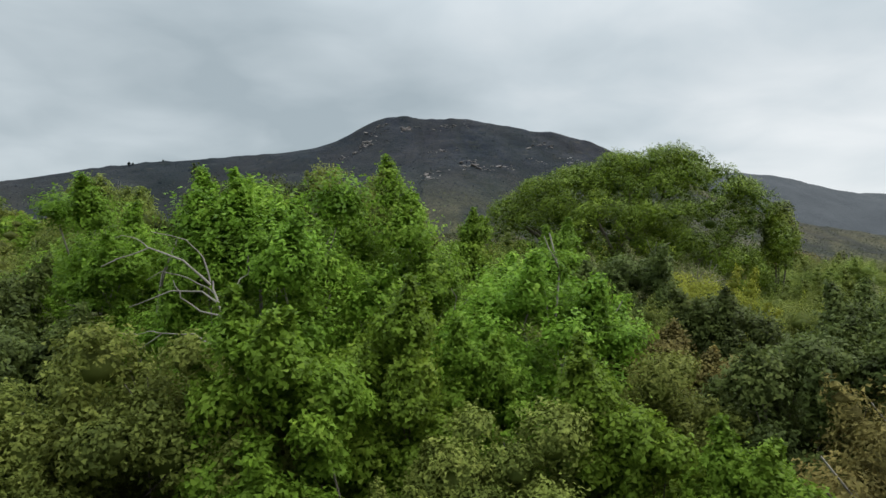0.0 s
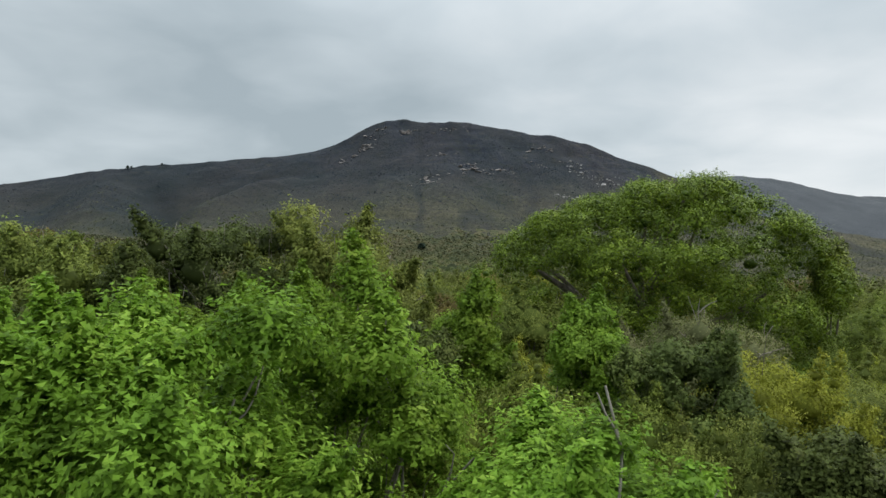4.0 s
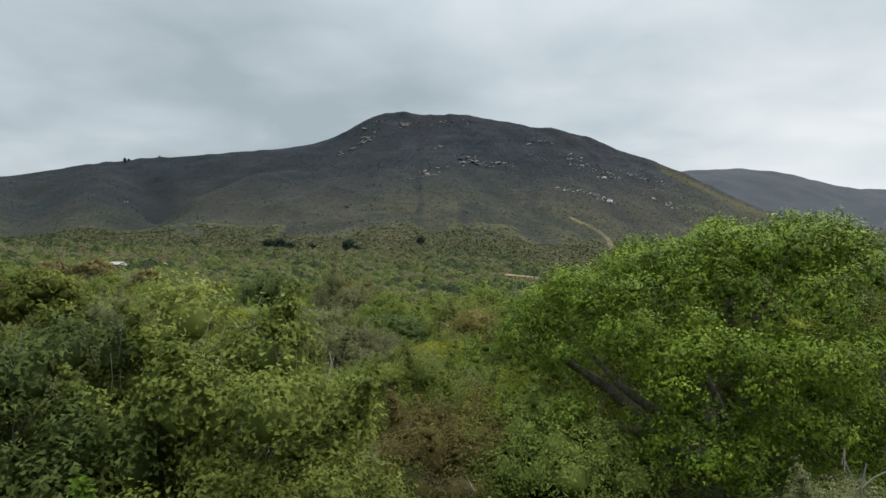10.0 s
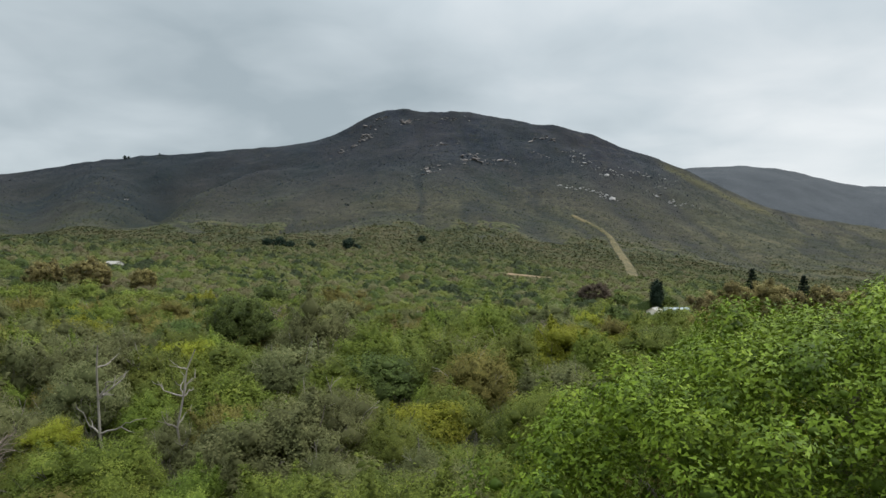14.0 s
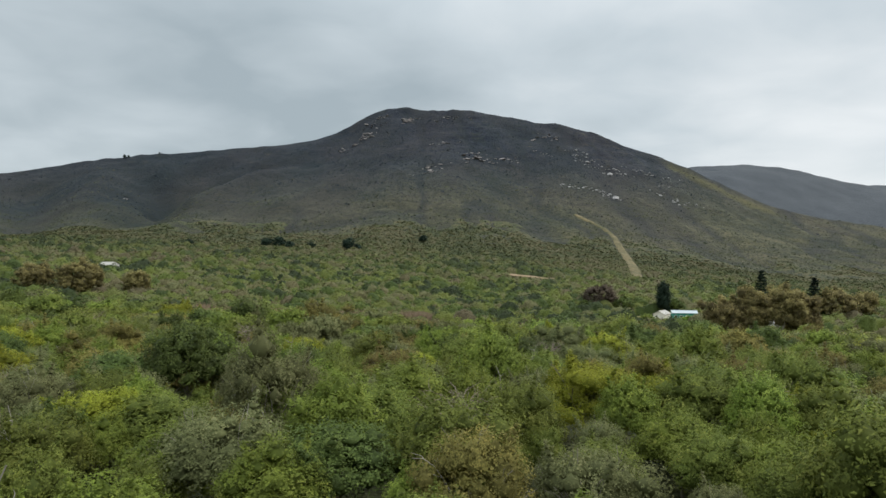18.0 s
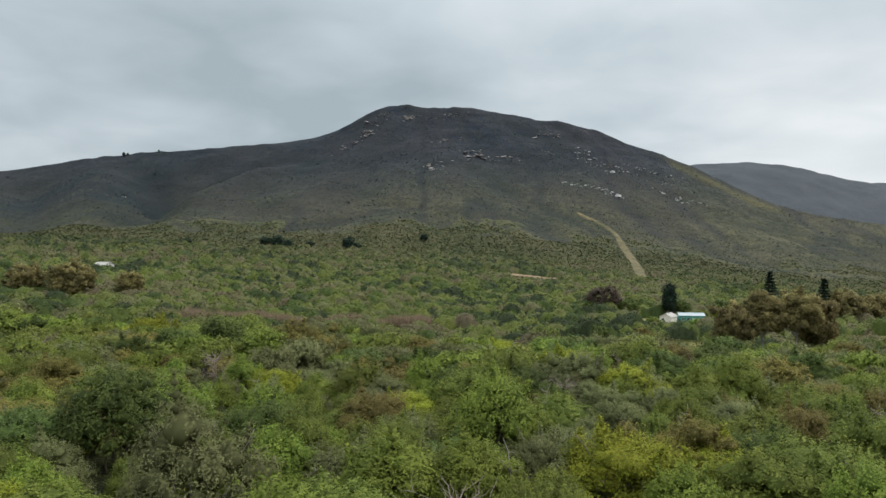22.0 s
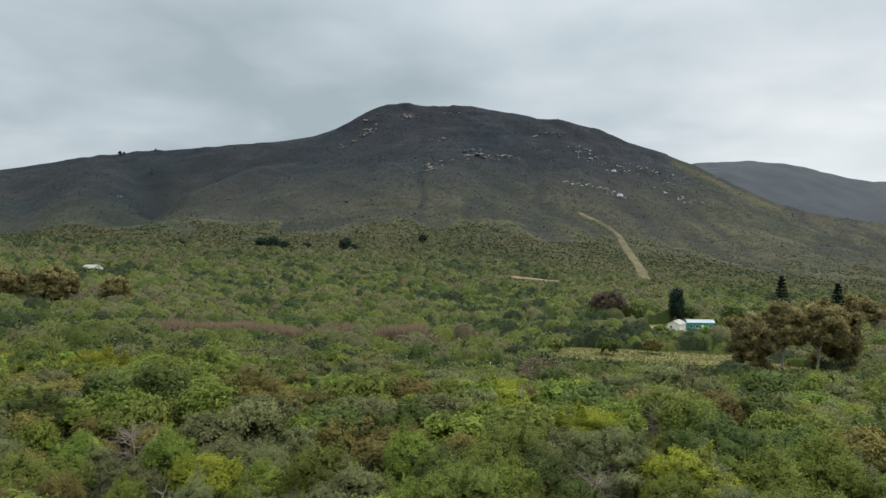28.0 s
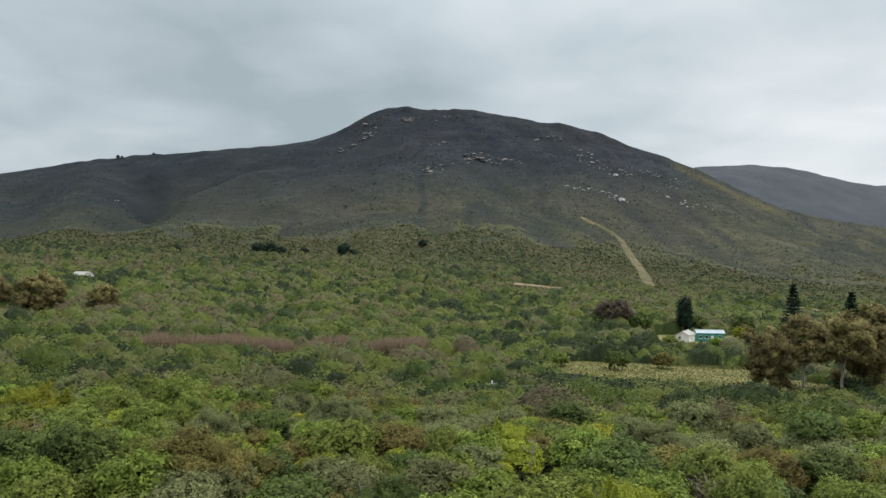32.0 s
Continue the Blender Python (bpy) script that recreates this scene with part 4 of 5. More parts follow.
# ---- shrubland of the valley and the foot slopes ----
def scrub_material():
    """Leaf of many kinds of bush; which kind a bush is of stands in its attribute."""
    mat, tree, out = base_material("mixed_scrub_leaf")
    geo = tree.nodes.new("ShaderNodeNewGeometry")
    kind = tree.nodes.new("ShaderNodeAttribute")
    kind.attribute_name = "kind"
    cols = ramp(tree, [(0.0, (0.036, 0.050, 0.020)), (0.16, (0.062, 0.090, 0.022)), (0.36, (0.108, 0.138, 0.028)), (0.5, (0.148, 0.168, 0.038)), (0.66, (0.135, 0.140, 0.058)), (0.84, (0.150, 0.138, 0.062)), (1.0, (0.130, 0.104, 0.062))], kind.outputs["Fac"])
    drift = tree.nodes.new("ShaderNodeAttribute")
    drift.attribute_name = "drift"
    fine = node(tree, "ShaderNodeTexNoise", Scale=1.6, Detail=6.0, Roughness=0.75)
    link(tree, geo.outputs["Position"], fine.inputs["Vector"])
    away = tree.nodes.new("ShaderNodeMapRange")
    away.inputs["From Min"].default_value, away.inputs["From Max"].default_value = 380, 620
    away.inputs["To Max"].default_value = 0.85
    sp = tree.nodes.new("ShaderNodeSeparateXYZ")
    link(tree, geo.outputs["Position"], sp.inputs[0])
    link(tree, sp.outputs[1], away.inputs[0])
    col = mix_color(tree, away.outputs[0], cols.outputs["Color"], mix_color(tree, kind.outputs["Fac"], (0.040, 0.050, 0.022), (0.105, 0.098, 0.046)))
    hsv = tree.nodes.new("ShaderNodeHueSaturation")
    link(tree, col, hsv.inputs["Color"])
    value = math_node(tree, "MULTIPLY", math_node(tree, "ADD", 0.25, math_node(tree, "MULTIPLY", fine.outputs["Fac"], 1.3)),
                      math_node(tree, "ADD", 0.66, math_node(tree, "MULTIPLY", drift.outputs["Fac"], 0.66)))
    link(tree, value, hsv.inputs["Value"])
    bsdf = node(tree, "ShaderNodeBsdfPrincipled", Roughness=0.75)
    bsdf.inputs["Specular IOR Level"].default_value = 0.1
    link(tree, hsv.outputs["Color"], bsdf.inputs["Base Color"])
    bump = node(tree, "ShaderNodeBump", Strength=1.0, Distance=0.5)
    link(tree, fine.outputs["Fac"], bump.inputs["Height"])
    link(tree, bump.outputs[0], bsdf.inputs["Normal"])
    link(tree, bsdf.outputs[0], out.inputs[0])
    return mat


SCRUB = scrub_material()
FIELD_X, FIELD_Y = (30, 84), (211, 234)


def open_ground(x, y):
    """True where no scrub grows: the field, the yard, the reed bed, the tracks."""
    wob = (fbm(x / 12, y / 12, 2, 60) - 0.5) * 12
    field = (x > FIELD_X[0] + wob) & (x < FIELD_X[1] + wob) & (y > FIELD_Y[0] - 0.38 * (x - 32) + wob * 0.5) & (y < FIELD_Y[1] + wob * 0.5)
    east = (x > 108) & (x < 190) & (y > 236 + wob) & (y < 262 + wob)
    yard = (x > 70) & (x < 116) & (y > 264 + wob * .4) & (y < 318)
    reeds = (x > -66) & (x < -3) & (y > 228 + 0.38 * (x + 5)) & (y < 250 + 0.3 * (x + 5))
    track = np.abs(x - np.interp(y, TRACK_Y, TRACK_X)) < 5
    track &= (y > TRACK_Y[0]) & (y < TRACK_Y[-1])
    road = (np.abs(y - np.interp(x, ROAD_X, ROAD_Y)) < 5.0) & ((x > 180) | ((x > 44) & (x < 70)))
    return field | east | yard | reeds | track | road


ROAD_X = [20, 45, 74, 100, 125, 150, 186, 204, 225, 270]
ROAD_Y = [474, 470, 467, 456, 452, 462, 458, 432, 405, 380]
TRACK_Y = [497, 560, 620, 700, 774, 813, 840]
TRACK_X = [134, 149, 162, 174, 183, 170, 152]


def domes(x, y, cell, seed, fill=1.0, spread=(0.55, 1.0)):
    """Rounded bushes, one to a cell of the plan: height as a share of the cell and the number of the highest bush at each spot."""
    best, kind = np.zeros(np.shape(x)), np.zeros(np.shape(x))
    ix, iy = np.floor(x / cell).astype(np.int64), np.floor(y / cell).astype(np.int64)
    for ox in (-1, 0, 1):
        for oy in (-1, 0, 1):
            jx, jy = ix + ox, iy + oy
            cx = (jx + 0.1 + 0.8 * hash_grid(jx, jy, seed)) * cell
            cy = (jy + 0.1 + 0.8 * hash_grid(jx, jy, seed + 1)) * cell
            r = cell * (spread[0] + (spread[1] - spread[0]) * hash_grid(jx, jy, seed + 2))
            d = ((x - cx) ** 2 + (y - cy) ** 2) / (r * r)
            h = np.where((hash_grid(jx, jy, seed + 3) < fill) & (d < 1), np.sqrt(np.clip(1 - d, 0, 1)) * r / cell * (0.55 + 0.6 * hash_grid(jx, jy, seed + 4)), 0)
            kind = np.where(h > best, hash_grid(jx, jy, seed + 5), kind)
            best = np.maximum(best, h)
    return best, kind


def canopy(x, y, start=115):
    """Height of the scrub over the ground, and its kind."""
    wx, wy = x + 1.4 * (fbm(x / 2.2, y / 2.2, 2, 61) - 0.5), y + 1.4 * (fbm(x / 2.2, y / 2.2, 2, 62) - 0.5)
    big, big_kind = domes(wx, wy, 5.2, 500, 0.55, (0.4, 0.85))
    mid, mid_kind = domes(wx, wy, 3.0, 510, 0.78, (0.4, 0.8))
    small, _ = domes(x, y, 1.15, 520, 1.0, (0.5, 0.95))
    tall, rest = big * 5.2 * 1.15, mid * 3.0 * 1.15
    kind = np.where(tall > rest, big_kind, mid_kind)
    h = np.maximum(tall, rest)
    h = h + small * 1.35 * np.minimum(1, h + 0.2) + (fbm(x / 0.5, y / 0.5, 2, 63) - 0.5) * 0.7 * np.minimum(1, h)
    patch = fbm(x / 45, y / 45, 3, 72)
    kind = np.clip(0.40 + (kind - 0.5) * 0.95 + (patch - 0.5) * 1.1, 0, 1)
    kind = np.clip(kind + 0.15 * smooth_step(480, 640, y) + 0.06 * smooth_step(40, 120, x), 0, 0.97)
    thin = np.clip(1.35 - np.clip(y - 540, 0, 999) / 160 + (fbm(x / 35, y / 35, 3, 70) - 0.5) * 1.6, 0, 1)
    h = h * thin * (1 - 0.55 * smooth_step(480, 720, y))
    h = h * np.where((x > 15) & (x < 112) & (y > 165) & (y < 232), 0.6, 1.0) * np.where((x > 25) & (x < 84) & (y > 184) & (y < 232), 0.4, 1.0)
    h = h * np.where((x > 4) & (x < 20) & (y > 170) & (y < 192), 0.35, 1.0)
    ahead = np.interp(x, ROAD_X, ROAD_Y) - y
    h = h * np.where((ahead > -4) & (ahead < 34) & ((x > 176) | ((x > 42) & (x < 72))), 0.3, 1.0)
    h = h * smooth_step(start, start + 7, y)
    h = np.where(open_ground(x, y), -0.6, h)
    return np.where(h < 0.12, -0.5, h), kind


def scrubland():
    """The scrub beyond the plateau: one leafy roof of overlapping bushes, and loose sprays of leaves over it."""
    rng = np.random.default_rng(90)
    ys = [116.0]
    while ys[-1] < 770:
        ys.append(ys[-1] + 0.0034 * (ys[-1] - 51) + 0.06)
    ys = np.array(ys)
    u = np.linspace(-0.70, 0.70, 500)
    gx, gy = u[None, :] * (ys[:, None] - 8), np.repeat(ys[:, None], len(u), 1)
    gx = gx + rng.uniform(-0.3, 0.3, gx.shape) * (gy - 8) * 0.0032
    h, kind = canopy(gx, gy)
    v = np.stack([gx, gy, land(gx, gy) + h], -1).reshape(-1, 3)
    i = (np.arange(len(ys) - 1)[:, None] * len(u) + np.arange(len(u) - 1)[None]).ravel()
    hf = h.ravel()
    i = i[(hf[i] > 0) | (hf[i + 1] > 0) | (hf[i + len(u)] > 0) | (hf[i + len(u) + 1] > 0)]
    tri = np.concatenate([np.stack([i, i + 1, i + len(u) + 1], 1), np.stack([i, i + len(u) + 1, i + len(u)], 1)])
    # loose sprays
    n = 480000
    y = 118 + 640 * rng.random(n) ** 1.7
    x = rng.uniform(-0.68, 0.68, n) * (y - 10)
    sh, sk = canopy(x, y)
    keep = sh > 0.4
    x, y, sh, sk = x[keep], y[keep], sh[keep], sk[keep]
    pos = np.stack([x, y, land(x, y) + sh * rng.uniform(0.8, 1.12, len(x)) + rng.uniform(0.05, 0.35, len(x))], 1)
    up = np.tile((0, 0, 1.0), (len(x), 1))
    q, qf = leaf_faces(rng, pos, up, 0.10 + 0.0011 * (y - 60), 0.55, 3, 0.5)
    v[:, 2] -= np.clip(h.ravel(), 0, 1) * 0.25
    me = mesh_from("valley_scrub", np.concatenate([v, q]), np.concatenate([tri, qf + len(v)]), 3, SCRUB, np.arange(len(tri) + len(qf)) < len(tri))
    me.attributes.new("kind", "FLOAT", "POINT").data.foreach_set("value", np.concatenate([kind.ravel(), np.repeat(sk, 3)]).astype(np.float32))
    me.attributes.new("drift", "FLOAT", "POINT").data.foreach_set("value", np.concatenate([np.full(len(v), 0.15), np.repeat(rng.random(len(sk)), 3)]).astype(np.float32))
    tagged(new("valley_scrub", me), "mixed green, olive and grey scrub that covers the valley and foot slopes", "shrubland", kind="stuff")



def heath_tufts():
    """Low heath bushes and tussocks over the mountain slopes, each a single tuft."""
    rng = np.random.default_rng(92)
    n = 180000
    y = 560 + 570 * rng.random(n) ** 0.8
    x = rng.uniform(-0.70, 0.70, n) * y
    belt = 0.5 * fbm(x / 120, y / 13, 3, 93) + 0.5 * fbm(x / 34, y / 22, 3, 96)
    keep = rng.random(n) < np.clip((belt - 0.30) * 2.4, 0.12, 1)
    x, y, belt = x[keep], y[keep], belt[keep]
    size = rng.lognormal(0, 0.3, len(x)) * 0.62
    pos = np.stack([x, y, land(x, y) + size * 0.35], 1)
    q, qf = leaf_faces(rng, pos, np.tile((0, -0.5, 0.8), (len(x), 1)), size, 0.75, 3, 0.35)
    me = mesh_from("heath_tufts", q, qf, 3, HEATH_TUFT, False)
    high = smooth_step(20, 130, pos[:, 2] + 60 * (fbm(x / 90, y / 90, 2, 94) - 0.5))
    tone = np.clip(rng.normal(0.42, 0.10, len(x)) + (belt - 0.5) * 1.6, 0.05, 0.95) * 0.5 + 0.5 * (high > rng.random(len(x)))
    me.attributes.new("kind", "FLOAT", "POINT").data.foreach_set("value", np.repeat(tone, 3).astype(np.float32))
    tagged(new("heath_tufts", me), "low dark heath bushes and tussocks dotting the mountain slopes", "heath", kind="stuff")


def heath_tuft_material():
    """Olive scrub on the foot slopes (0 to 0.5), heath higher up (0.5 to 1), its blue-grey put in for distance haze."""
    mat, tree, out = base_material("heath_tuft_leaf")
    kind = tree.nodes.new("ShaderNodeAttribute")
    kind.attribute_name = "kind"
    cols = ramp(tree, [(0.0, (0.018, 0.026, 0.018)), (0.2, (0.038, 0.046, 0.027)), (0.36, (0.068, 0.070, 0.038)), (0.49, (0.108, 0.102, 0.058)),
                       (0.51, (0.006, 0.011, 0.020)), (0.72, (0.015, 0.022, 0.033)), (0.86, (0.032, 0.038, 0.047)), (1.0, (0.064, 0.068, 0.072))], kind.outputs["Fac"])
    bsdf = node(tree, "ShaderNodeBsdfPrincipled", Roughness=0.9)
    bsdf.inputs["Specular IOR Level"].default_value = 0.1
    link(tree, cols.outputs["Color"], bsdf.inputs["Base Color"])
    link(tree, bsdf.outputs[0], out.inputs[0])
    return mat


HEATH_TUFT = heath_tuft_material()


def side_thicket():
    """The thicket on either hand of the flight and behind its start, as one leafy roof."""
    gx, gy = np.meshgrid(np.arange(-130, 130.1, 0.75), np.arange(-70, 121, 0.75))
    rng = np.random.default_rng(95)
    gx, gy = gx + rng.uniform(-0.3, 0.3, gx.shape), gy + rng.uniform(-0.3, 0.3, gx.shape)
    h, kind = canopy(gx, gy, -90)
    half = np.where(gy < 60, 0.70 * (gy + 9) + 9, 0.66 * (gy - 6) + 12) + 1.0
    inside = (np.abs(gx) < half) & (gy > 0) | (np.abs(gx) < 12) & (gy > -10) & (gy < 6)
    h = np.where(inside, -0.6, h * 0.9)
    nx = gx.shape[1]
    v = np.stack([gx, gy, land(gx, gy) + h], -1).reshape(-1, 3)
    i = (np.arange(gx.shape[0] - 1)[:, None] * nx + np.arange(nx - 1)[None]).ravel()
    hf = h.ravel()
    i = i[(hf[i] > 0) | (hf[i + 1] > 0) | (hf[i + nx] > 0) | (hf[i + nx + 1] > 0)]
    me = mesh_from("side_thicket", v, np.concatenate([np.stack([i, i + 1, i + nx + 1], 1), np.stack([i, i + nx + 1, i + nx], 1)]), 3, SCRUB, True)
    me.attributes.new("kind", "FLOAT", "POINT").data.foreach_set("value", kind.ravel().astype(np.float32))
    tagged(new("side_thicket", me), "mixed green thicket on both sides of the open lane", "shrubland", kind="stuff")


scrubland()
heath_tufts()
side_thicket()
thicket()



# ---- far trees ----
def far_trees():
    rng = np.random.default_rng(12)
    # gum trees by the field
    for i, (x, y, r, h, lean) in enumerate(((68.5, 193.0, 5.0, 12.5, 0.0), (76.5, 195.5, 5.2, 15.0, 0.4), (84.5, 195.0, 5.8, 16.5, -0.3), (91.5, 200.0, 5.2, 15.0, 0.5))):
        tree = plant("gum_tree", 400 + i, "gum", (r, r, h * (0.38 if i in (1, 2) else 0.46)), h, 80, 190, 0.19, "tall gum tree with brownish-green crown and pale trunk", "tree", PALEBARK, 7, 0.34,
                     clump=0.22, flat=1.0, low=-0.6 if i in (1, 2) else -0.95, ragged=0.12, group="gum trees by the field", single_limbs=True, corners=3, aspect=0.6, sprigs=0.3, core=0.64, reach=1.3)
        put(tree, x, y, rng.uniform(0, 360), copy=False)
    # gum trees further off
    for i, (x, y, r, h) in enumerate(((69.0, 327.0, 8.5, 12.5), (166.0, 316.0, 9.0, 15.0), (180.0, 322.0, 9.0, 13.0), (-144.0, 301.0, 10.0, 14.5), (-161.0, 299.0, 9.0, 12.0), (-127.0, 314.0, 7.0, 10.5))):
        tree = plant("gum_tree", 420 + i, "rust" if i == 0 else "gum", (r, r * 0.8, h * 0.5), h, 70, 70, 0.32, "broad brownish gum tree rising out of the scrub", "tree", BARK, 5, 0.35,
                     clump=0.22, flat=0.85, low=-0.95, ragged=0.08, corners=3, aspect=0.65, core=0.64)
        put(tree, x, y, rng.uniform(0, 360), copy=False)
    for i, (x, y, r, h) in enumerate(((-74.0, 571.0, 5.4, 11.0), (-67.0, 572.0, 3.4, 6.5), (-128.0, 568.0, 5.4, 10.5), (-138.0, 570.0, 5.0, 9.0), (-119.0, 566.0, 4.0, 7.0), (-104.0, 575.0, 3.5, 5.5), (-17.0, 640.0, 3.6, 7.5), (-196.0, 560.0, 4.5, 6.0), (78.0, 322.0, 4.5, 8.0), (62.0, 322.0, 4.0, 5.5),
                                      (101.0, 324.0, 4.0, 7.0), (118.0, 322.0, 4.5, 7.5))):
        tree = plant("round_tree", 440 + i, "needle" if i < 8 else "dark", (r, r, h * 0.48), h, 34, 40, 0.34, "dark round-crowned tree at the foot of the slope" if i < 8 else "dark green tree beside the farm cottages", "tree", None, 3, 0.25, clump=0.3, flat=0.8, low=-0.7, corners=3, aspect=0.7)
        put(tree, x, y, rng.uniform(0, 360), copy=False)
    for i, (x, y, r, h, key) in enumerate(((108.5, 303.0, 2.6, 5.2, "lime"), (113.0, 308.0, 3.0, 5.6, "olive"), (104.5, 309.0, 2.2, 4.6, "mid"), (57.0, 226.0, 2.6, 4.2, "olive"), (44.0, 222.0, 3.2, 4.8, "dark"), (31.0, 224.0, 2.2, 3.4, "mid"), (76.0, 279.0, 2.4, 3.0, "mid"), (90.0, 276.0, 3.0, 3.2, "bright"), (97.0, 274.0, 2.6, 3.0, "mid"))):
        bush = plant("bush", 470 + i, key, (r, r, h * 0.48), h, 28, 50, 0.2, "rounded bush on the rough field" if y < 250 else "garden bush beside the farm cottages", "bush", None, 3, 0.12, clump=0.32, flat=0.8, low=-0.6, corners=3, aspect=0.7)
        put(bush, x, y, rng.uniform(0, 360), copy=False)
    # a columnar conifer and two tiered ones
    cypress = plant("cypress", 490, "needle", (2.6, 2.6, 7.2), 15.0, 70, 80, 0.32, "tall dark columnar cypress behind the cottages", "tree", None, 0, 0.3, clump=0.26, flat=1.3, low=-0.9, corners=3, aspect=0.5, ragged=0.04)
    put(cypress, 94.3, 319.0, copy=False)
    for i, (x, y, h) in enumerate(((135.5, 318.0, 20.5), (160.0, 322.0, 18.5))):
        crng = np.random.default_rng(495 + i)
        pine = tagged(new("tiered_pine"), "dark tiered conifer with level whorls of branches", "tree")
        part("trunk", mesh_from("pine_trunk", *tube(crooked(crng, (0, 0, -0.5), (0, 0, h), 6, 0.01), np.linspace(0.32, 0.05, 6)), 4, BARK, True), pine)
        for tier in np.linspace(0.16, 0.98, 14):
            reach = (1.02 - tier) * h * 0.30 + 0.4
            pts, pieces = [], []
            for a in np.linspace(0, 6.28, 7)[:-1] + crng.uniform(0, 1):
                tip = np.array([math.cos(a) * reach, math.sin(a) * reach, tier * h + reach * 0.12])
                s = np.linspace(0.1, 1, 24)[:, None]
                pts.append(np.array([0, 0, tier * h]) * (1 - s) + tip * s + crng.normal(0, 0.2, (24, 3)))
            pts = np.concatenate(pts)
            v, f = leaf_faces(crng, pts, np.tile((0, 0, 1.0), (len(pts), 1)), 0.55, 0.5, 3)
            part("branch_whorl", mesh_from("pine_whorl", v, f, 3, LEAF["needle"]), pine)
        put(pine, x, y, copy=False)
    for i, (x, y, s) in enumerate(((-505.0, 1126.0, 1.0), (-499.0, 1126.0, 0.7), (-450.0, 1127.0, 0.6))):
        bush = plant("skyline_bush", 500 + i, "needle", (1.9, 1.9, 2.4), 5.0, 12, 30, 0.6, "small dark tree on the skyline of the ridge", "tree", None, 2, 0.15, clump=0.4, low=-0.6, corners=3, aspect=0.7)
        put(bush, x, y, 0, s, copy=False)


far_trees()

# ---- rough field, reeds, tracks ----
def strip(name, xs, ys, width, material, label, lift=0.35, step=3.0, kind="structure"):
    """A track laid on the ground along a plan line."""
    xs, ys = np.asarray(xs, float), np.asarray(ys, float)
    length = np.concatenate([[0], np.cumsum(np.hypot(np.diff(xs), np.diff(ys)))])
    s = np.arange(0, length[-1], step)
    px, py = np.interp(s, length, xs), np.interp(s, length, ys)
    px = np.convolve(np.pad(px, 4, "edge"), np.ones(9) / 9, "valid")
    py = np.convolve(np.pad(py, 4, "edge"), np.ones(9) / 9, "valid")
    d = unit(np.stack([np.gradient(px), np.gradient(py)], 1))
    across = np.linspace(-0.5, 0.5, 7)
    wide = width * (0.65 + 0.7 * fbm(s / 14, s * 0, 3, 81)) * np.interp(s, (0, length[-1]), (1.25, 0.8))
    vx = px[:, None] - d[:, 1:2] * across * wide[:, None]
    vy = py[:, None] + d[:, 0:1] * across * wide[:, None]
    edge = np.where(np.abs(across) > 0.45, -0.6, 0.0)
    v = np.stack([vx, vy, land(vx, vy) + lift + edge], -1).reshape(-1, 3)
    i = (np.arange(len(s) - 1)[:, None] * 7 + np.arange(6)[None]).ravel()
    f = np.stack([i, i + 1, i + 8, i + 7], 1)
    tagged(new(name, mesh_from(name, v, f, 4, material, True)), label, "track", kind=kind)


SAND = surface_material("ochre_sand", [(0.40, (0.045, 0.048, 0.020)), (0.5, (0.105, 0.088, 0.040)), (0.62, (0.170, 0.130, 0.070))], 0.5, 0.95, 0.2)
PALE_SAND = surface_material("pale_road_sand", [(0.3, (0.16, 0.11, 0.06)), (0.55, (0.26, 0.19, 0.12)), (0.8, (0.38, 0.30, 0.21))], 0.4, 0.95, 0.2)
STRAW = surface_material("dry_field_grass", [(0.36, (0.105, 0.105, 0.032)), (0.5, (0.180, 0.160, 0.060)), (0.66, (0.27, 0.220, 0.10))], 0.5, 0.95, 0.4)
REED = leaf_material("dry_reed", (0.20, 0.145, 0.10), (0.36, 0.265, 0.185), (0.48, 0.38, 0.26), 0.8, 0.2)
GRASS = leaf_material("field_grass", (0.09, 0.095, 0.028), (0.16, 0.145, 0.05), (0.25, 0.21, 0.09), 0.8, 0.25)
strip("firebreak_track", TRACK_X, TRACK_Y, 7.5, SAND, "straight ochre firebreak track cut up the heath slope", 0.7)
strip("farm_road", ROAD_X, ROAD_Y, 4.2, PALE_SAND, "pale sandy farm road across the valley scrub", 1.1)
strip("heath_path", (58, 66, 76, 86, 96), (650, 630, 600, 575, 552), 3.0, SAND, "narrow worn path across the heath", 0.6)


def field(name, x0, x1, y0, y1, label, skew=0.0):
    gx, gy = np.meshgrid(np.linspace(x0, x1, 26), np.linspace(y0, y1, 20))
    gy = gy + skew * (gx - x0)
    wob = (fbm(gx / 12, gy / 12, 2, 60) - 0.5) * 12
    gx, gy = gx + wob, gy + wob * 0.5
    v = np.stack([gx, gy, land(gx, gy) + 0.12], -1).reshape(-1, 3)
    i = (np.arange(19)[:, None] * 26 + np.arange(25)[None]).ravel()
    tagged(new(name, mesh_from(name, v, np.stack([i, i + 1, i + 27, i + 26], 1), 4, STRAW, True)), label, "field", kind="structure")


field("field_ground", 27, 86, 209, 240, "rough field of dry yellowish grass", -0.28)
field("east_field_ground", 106, 192, 234, 264, "strip of dry yellowish grass beyond the gum trees")
field("yard_ground", 69, 117, 262, 319, "grassy yard round the farm cottages")


